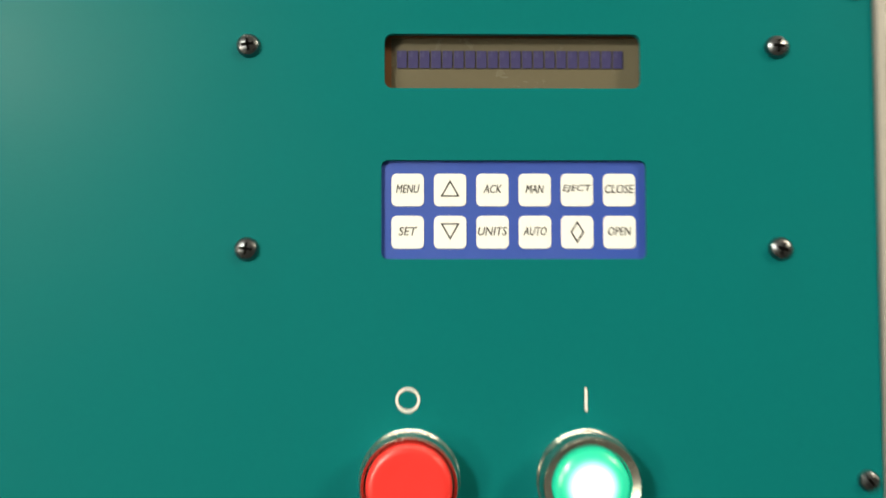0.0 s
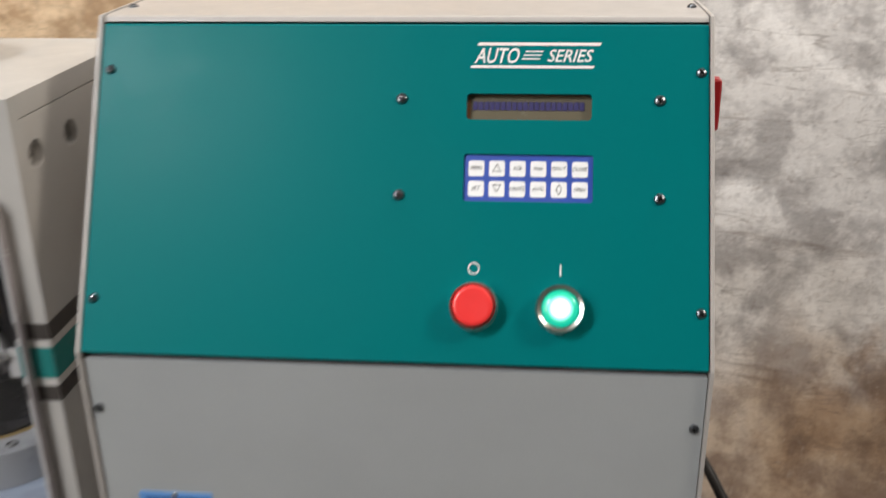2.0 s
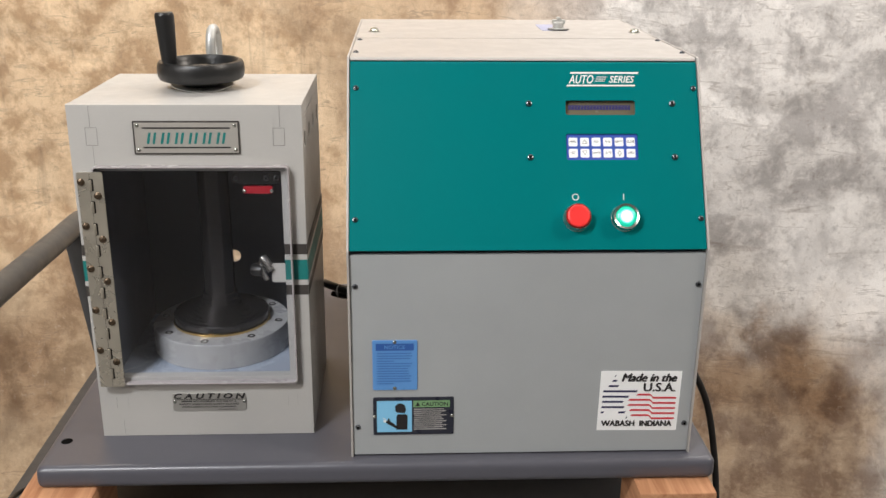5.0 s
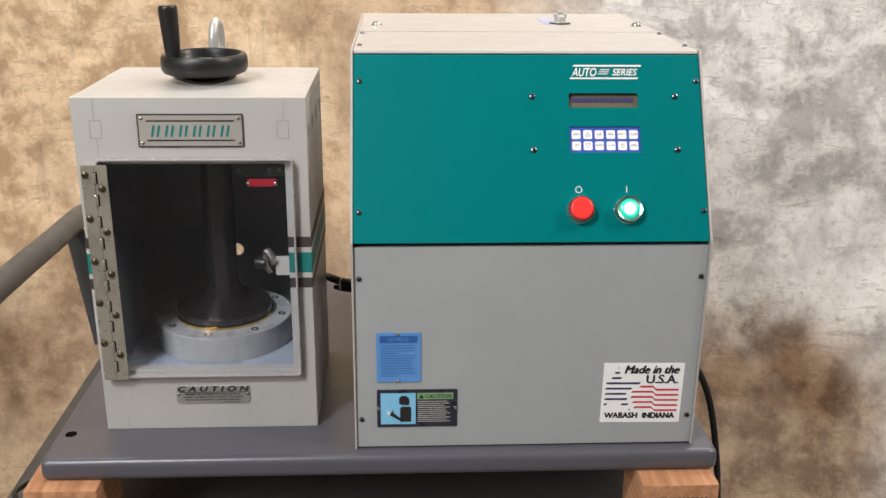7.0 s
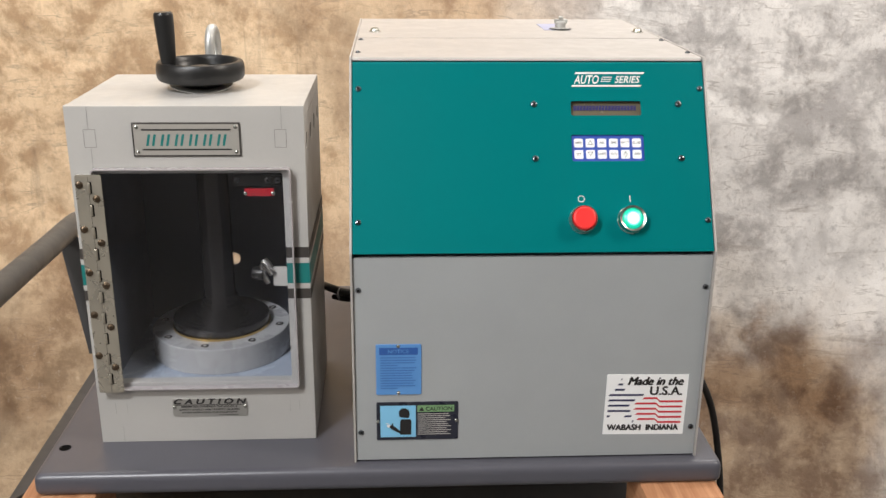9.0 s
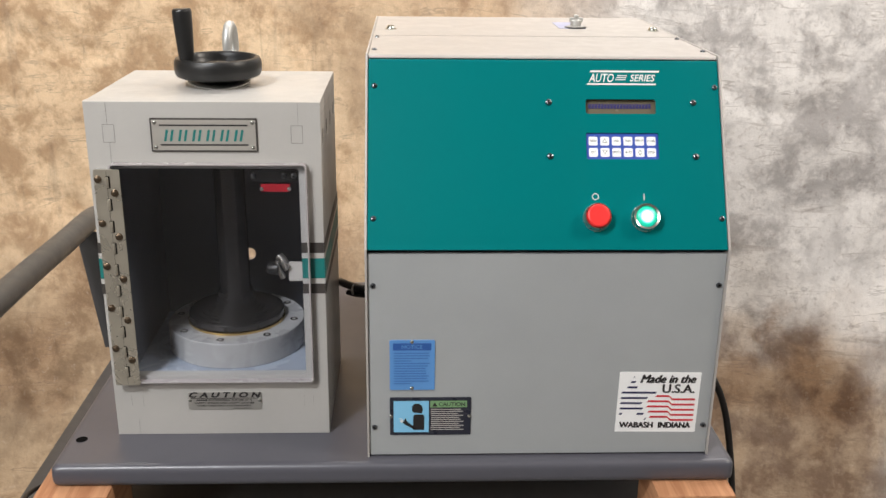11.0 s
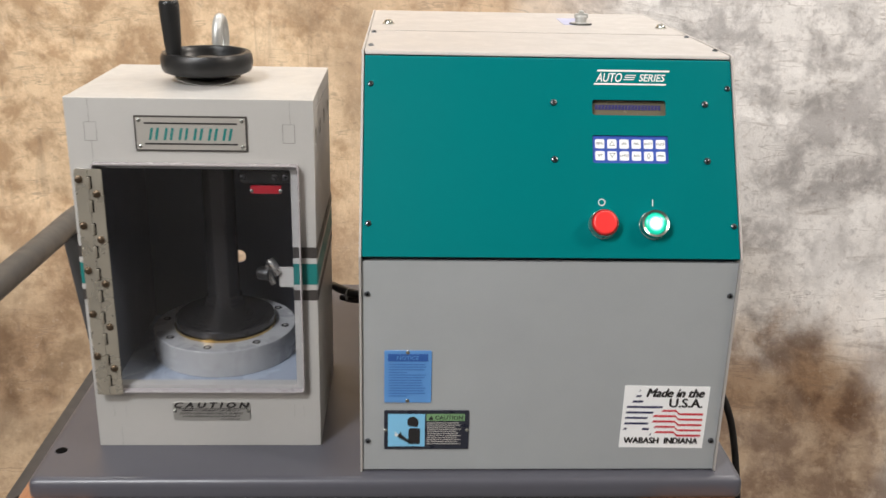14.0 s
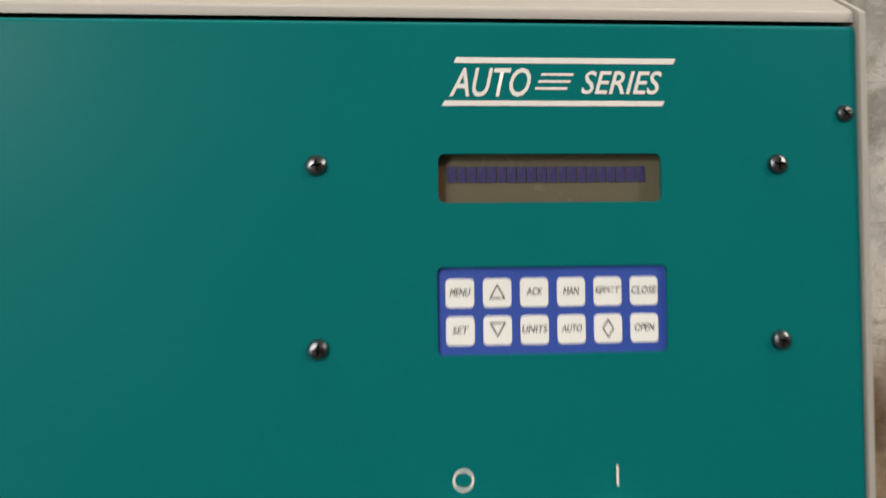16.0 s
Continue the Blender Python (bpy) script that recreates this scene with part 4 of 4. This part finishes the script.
def door():
    d = part("door", plate(rrect(-0.2755, -0.0640, 0.8715, 1.1325, 0.0045), [], 0.0012, 0.0088, PF, 0.0006), [M_CLEAR], press, "clear polycarbonate door, closed")
    d.visible_shadow = False
    rim = part("door_edge", plate(rrect(-0.2755, -0.0638, 0.8713, 1.1327, 0.0047, 6), [rrect(-0.2735, -0.0658, 0.8733, 1.1307, 0.0030, 6)], 0.0010, 0.0090, PF, 0.0008), M_EDGE, d, "frosted edge of the clear sheet")
    h = part("hinge", plate(rrect(-0.2912, -0.2634, 0.8706, 1.1272, 0.002), [], 0.0092, 0.0108, PF, 0.0004), M_NICKEL, press, "nickel piano hinge with dome screws")
    kn = mesh_of("knuckle", lathe([(0.0, -0.0062), (0.0017, -0.0062), (0.0020, -0.0057), (0.0020, 0.0057), (0.0017, 0.0062), (0, 0.0062)], Matrix.Rotation(radians(-90), 4, "X"), 14), M_NICKEL)
    # black plates on the leaf draw the shade inside the slots
    slot = mesh_of("knuckle_slot", plate(rrect(-0.0024, 0.0024, -0.0068, 0.0068, 0.0010), [], 0.0, 0.0003, Matrix.Identity(4)), M_RECESS, 0)
    for i in range(10):
        z, u = 1.1130 - 0.0250 * i, -0.2772
        placed("knuckle_slot", slot, h, PF @ Matrix.Translation((u + 0.0010, z, 0.0108)))
        placed("knuckle", kn, h, PF @ Matrix.Translation((u, z, 0.0106)))
    part("hinge_seam", prints([bar(-0.2774, -0.2770, 0.8716, 1.1258)], PF, 0.0110), M_BROWN, h, "fine seam between the hinge leaves")
    dome = mesh_of("hinge_screw", lathe([(0.0042, 0), (0.0042, 0.0005), (0.0036, 0.0018), (0.0022, 0.0026), (0.0011, 0.0028), (0.0010, 0.0018), (0, 0.0018)], Matrix.Identity(4), 18), M_BRONZE)
    for i in range(5):
        placed("hinge_screw", dome, h, PF @ Matrix.Translation((-0.2868, 1.1165 - 0.0498 * i, 0.0106)))
        placed("hinge_screw", dome, h, PF @ Matrix.Translation((-0.2702, 1.1010 - 0.0496 * i, 0.0106)))
    part("hinge_spacer", plate(rrect(-0.2910, -0.2760, 0.8720, 1.1255, 0.001), [], 0.0, 0.0092, PF), M_PRESS, press)


door()


def name_plate():
    p = part("name_plate", plate(rrect(-0.2290, -0.1155, 1.1445, 1.1812, 0.001), [], 0, 0.0012, PF, 0.0003, segments=1), M_BROWN, press, "aluminium maker's plate with teal slanted marks")
    m = front_at(PY0 - 0.0012)
    part("plate_face", plate(rrect(-0.2272, -0.1173, 1.1463, 1.1794), [], 0, 0.0004, m), M_ALU, p)
    rules = [bar(-0.2190, -0.1255, 1.1728, 1.1744), bar(-0.2190, -0.1255, 1.1515, 1.1531)]
    part("plate_rule", prints(rules, m, 0.0007), M_INK, p)
    for i in range(6):
        u, v0, v1, lean = -0.2150 + 0.0148 * i, 1.1563, 1.1687, 0.0026
        quads = [bar(u + d, u + d + 0.0026, v0, v1, lean) for d in (0.0, 0.0060)]
        part("maker_mark", prints(quads, m, 0.0007), M_TEALINK, p, "teal slanted block mark")
    for u in (-0.2240, -0.1205):
        for v in (1.1495, 1.1764):
            placed("rivet", RIVET, p, m @ Matrix.Translation((u, v, 0.0004)))
    c = part("caution_strip", plate(rrect(-0.2128, -0.1268, 0.8330, 0.8558, 0.003), [], 0, 0.0010, PF, 0.0003, segments=1), M_ALUDARK, press, "small aluminium caution plate")
    m = front_at(PY0 - 0.0010)
    lettering("caution_word", "C A U T I O N", (-0.2112, -0.1284, 0.8490, 0.8554), m, M_INK, c, 0.0003, 0.25, 0.0, fat=0.0012)
    part("caution_rule", prints([bar(-0.2100, -0.1295, 0.8476, 0.8484)], m, 0.0003), M_INK, c)
    part("fine_print", prints([bar(-0.2030, -0.1905, 0.8449, 0.8465, 0.0004)], m, 0.0003), M_INK, c, "plain dark bar")
    part("fine_print", prints([bar(-0.1600, -0.1380, 0.8344, 0.8350)], m, 0.0003), M_INK, c, "plain dark bar")
    for words, u0, u1, v in (("RECOMMENDS THE USE OF A", -0.1890, -0.1385, 0.8446), ("SAFETY SHIELD AND SAFETY GLASSES", -0.2055, -0.1355, 0.8408), ("WHEN OPERATING OUR EQUIPMENT", -0.2025, -0.1385, 0.8370)):
        lettering("caution_line", words, (u0, u1, v, v + 0.0021), m, M_INK, c, 0.0003, 0.15, 0.0, fat=0.00025)
    for u in (-0.2105, -0.1290):
        placed("rivet", RIVET, c, m @ Matrix.Translation((u, 0.8452, 0)))


name_plate()


def handwheel():
    c = top_at(PZ1) @ Matrix.Translation((-0.173, 0.160, 0))
    part("wheel_collar", lathe([(0.017, 0), (0.017, 0.0036), (0.0, 0.0036)], c, 32), M_RAM, press, "dark spindle collar")
    # bent spring washer: high at two ends, low between
    bm = bmesh.new()
    n, rings = 56, []
    for r, lift in ((0.0175, 0.0), (0.0355, 0.0), (0.0355, 0.0009), (0.0175, 0.0009)):
        rings.append([bm.verts.new(c @ Vector((r * math.cos(2 * math.pi * i / n), r * math.sin(2 * math.pi * i / n), 0.0022 + lift + 0.0018 * (r / 0.0335) ** 2 * math.cos(4 * math.pi * i / n - 0.5)))) for i in range(n)])
    for k in range(4):
        for i in range(n):
            bm.faces.new((rings[k][i], rings[k][(i + 1) % n], rings[(k + 1) % 4][(i + 1) % n], rings[(k + 1) % 4][i]))
    part("spring_washer", bm, M_ZINC, press, "bent bright spring washer", 50)
    w = part("handwheel", lathe([(0.975 * r, h) for r, h in ((0.0, 0.0034), (0.0215, 0.0034), (0.0228, 0.0042), (0.0262, 0.0072), (0.0350, 0.0090), (0.0440, 0.0100), (0.0484, 0.0118), (0.0503, 0.0150), (0.0510, 0.0200), (0.0509, 0.0250), (0.0502, 0.0290), (0.0486, 0.0318), (0.0462, 0.0329), (0.0440, 0.0326), (0.0424, 0.0310), (0.0412, 0.0270), (0.0396, 0.0215), (0.0360, 0.0180), (0.0240, 0.0165), (0.0150, 0.0200), (0.0140, 0.0240), (0.0120, 0.0260), (0.0, 0.0260))], c, 72), M_BLACK, press, "black moulded handwheel with an upright grip")
    a = radians(219)
    g = c @ Matrix.Translation((0.0385 * math.cos(a), 0.0385 * math.sin(a), 0.0290)) @ Matrix.Rotation(radians(-2.0), 4, "Y")
    part("grip", lathe([(0.0, 0.0), (0.0078, 0.0), (0.0082, 0.004), (0.0090, 0.014), (0.0099, 0.030), (0.0106, 0.046), (0.0107, 0.0555), (0.0103, 0.0580), (0.0090, 0.0595), (0.0, 0.0600)], g, 32), M_BLACK, w)


handwheel()


def lifting_eye():
    c = Vector((-0.172, 0.243, PZ1))
    pts = [c + Vector((0.0150 * math.cos(t) * 0.10, 0.0150 * math.cos(t) * 0.995, 0.036 + 0.0225 * math.sin(t))) for t in [2 * math.pi * i / 16 for i in range(16)]]
    bm = tube(pts, 0.0060, 14, closed=True)
    lathe([(0.0, 0.0), (0.013, 0.0), (0.013, 0.004), (0.008, 0.010), (0.006, 0.016), (0, 0.018)], Matrix.Translation(c), 24, bm)
    part("lifting_eye", bm, M_ZINC, press, "galvanised lifting eye bolt")


lifting_eye()

# ---- cables ----
hose = thing("hydraulic_hose", (-0.02, 0.2, 0.92), "black hose joining the press and the cabinet", "hose")
part("hose_line", tube([(-0.075, 0.275, 0.900), (-0.052, 0.285, 0.905), (-0.038, 0.245, 0.917), (-0.020, 0.215, 0.923), (0.002, 0.205, 0.922)], 0.0054, 14), M_RUBBER, hose)
part("hose_sleeve", tube([(-0.034, 0.232, 0.910), (-0.020, 0.214, 0.914), (0.002, 0.205, 0.916)], 0.0035, 12), M_RUBBER, hose)
# pale tie, doubling as the small white glint on the hose
part("hose_tie_glint", lathe([(0.0082, -0.0009), (0.0082, 0.0009), (0.0056, 0.0009), (0.0056, -0.0009), (0.0082, -0.0009)], axes((-0.024, 0.2195, 0.9195), (0, 0, 1), (-0.5, -0.86, 0), (0.86, -0.5, 0)), 20), M_SILVER, hose)
cord = thing("power_cord", (0.5, 0.15, 0.0), "thick black power cord hanging beside the cabinet", "cord")
part("cord_line", tube([(0.385, 0.285, 0.842), (0.415, 0.272, 0.840), (0.440, 0.245, 0.827), (0.462, 0.217, 0.795), (0.482, 0.207, 0.751), (0.498, 0.205, 0.681), (0.511, 0.205, 0.588), (0.520, 0.210, 0.45), (0.53, 0.24, 0.20), (0.58, 0.30, 0.012), (0.75, 0.36, 0.0075), (1.0, 0.42, 0.0075)], 0.0047, 16), M_RUBBER, cord)
part("cord_gland", lathe([(0.0, -0.002), (0.0105, -0.002), (0.0105, 0.006), (0.0085, 0.012), (0.0060, 0.016), (0, 0.016)], right_at(W) @ Matrix.Translation((0.283, 0.842, 0)), 20), M_BLACK, cord)
lead = thing("signal_lead", (-0.41, 0.1, 0.684), "thin black lead lying on the cart top", "lead")
part("lead_line", tube([(-0.36, 0.30, 0.689), (-0.40, 0.16, 0.688), (-0.425, 0.09, 0.700), (-0.415, 0.045, 0.712), (-0.395, 0.03, 0.690), (-0.37, 0.06, 0.688)], 0.0030, 10), M_RUBBER, lead)
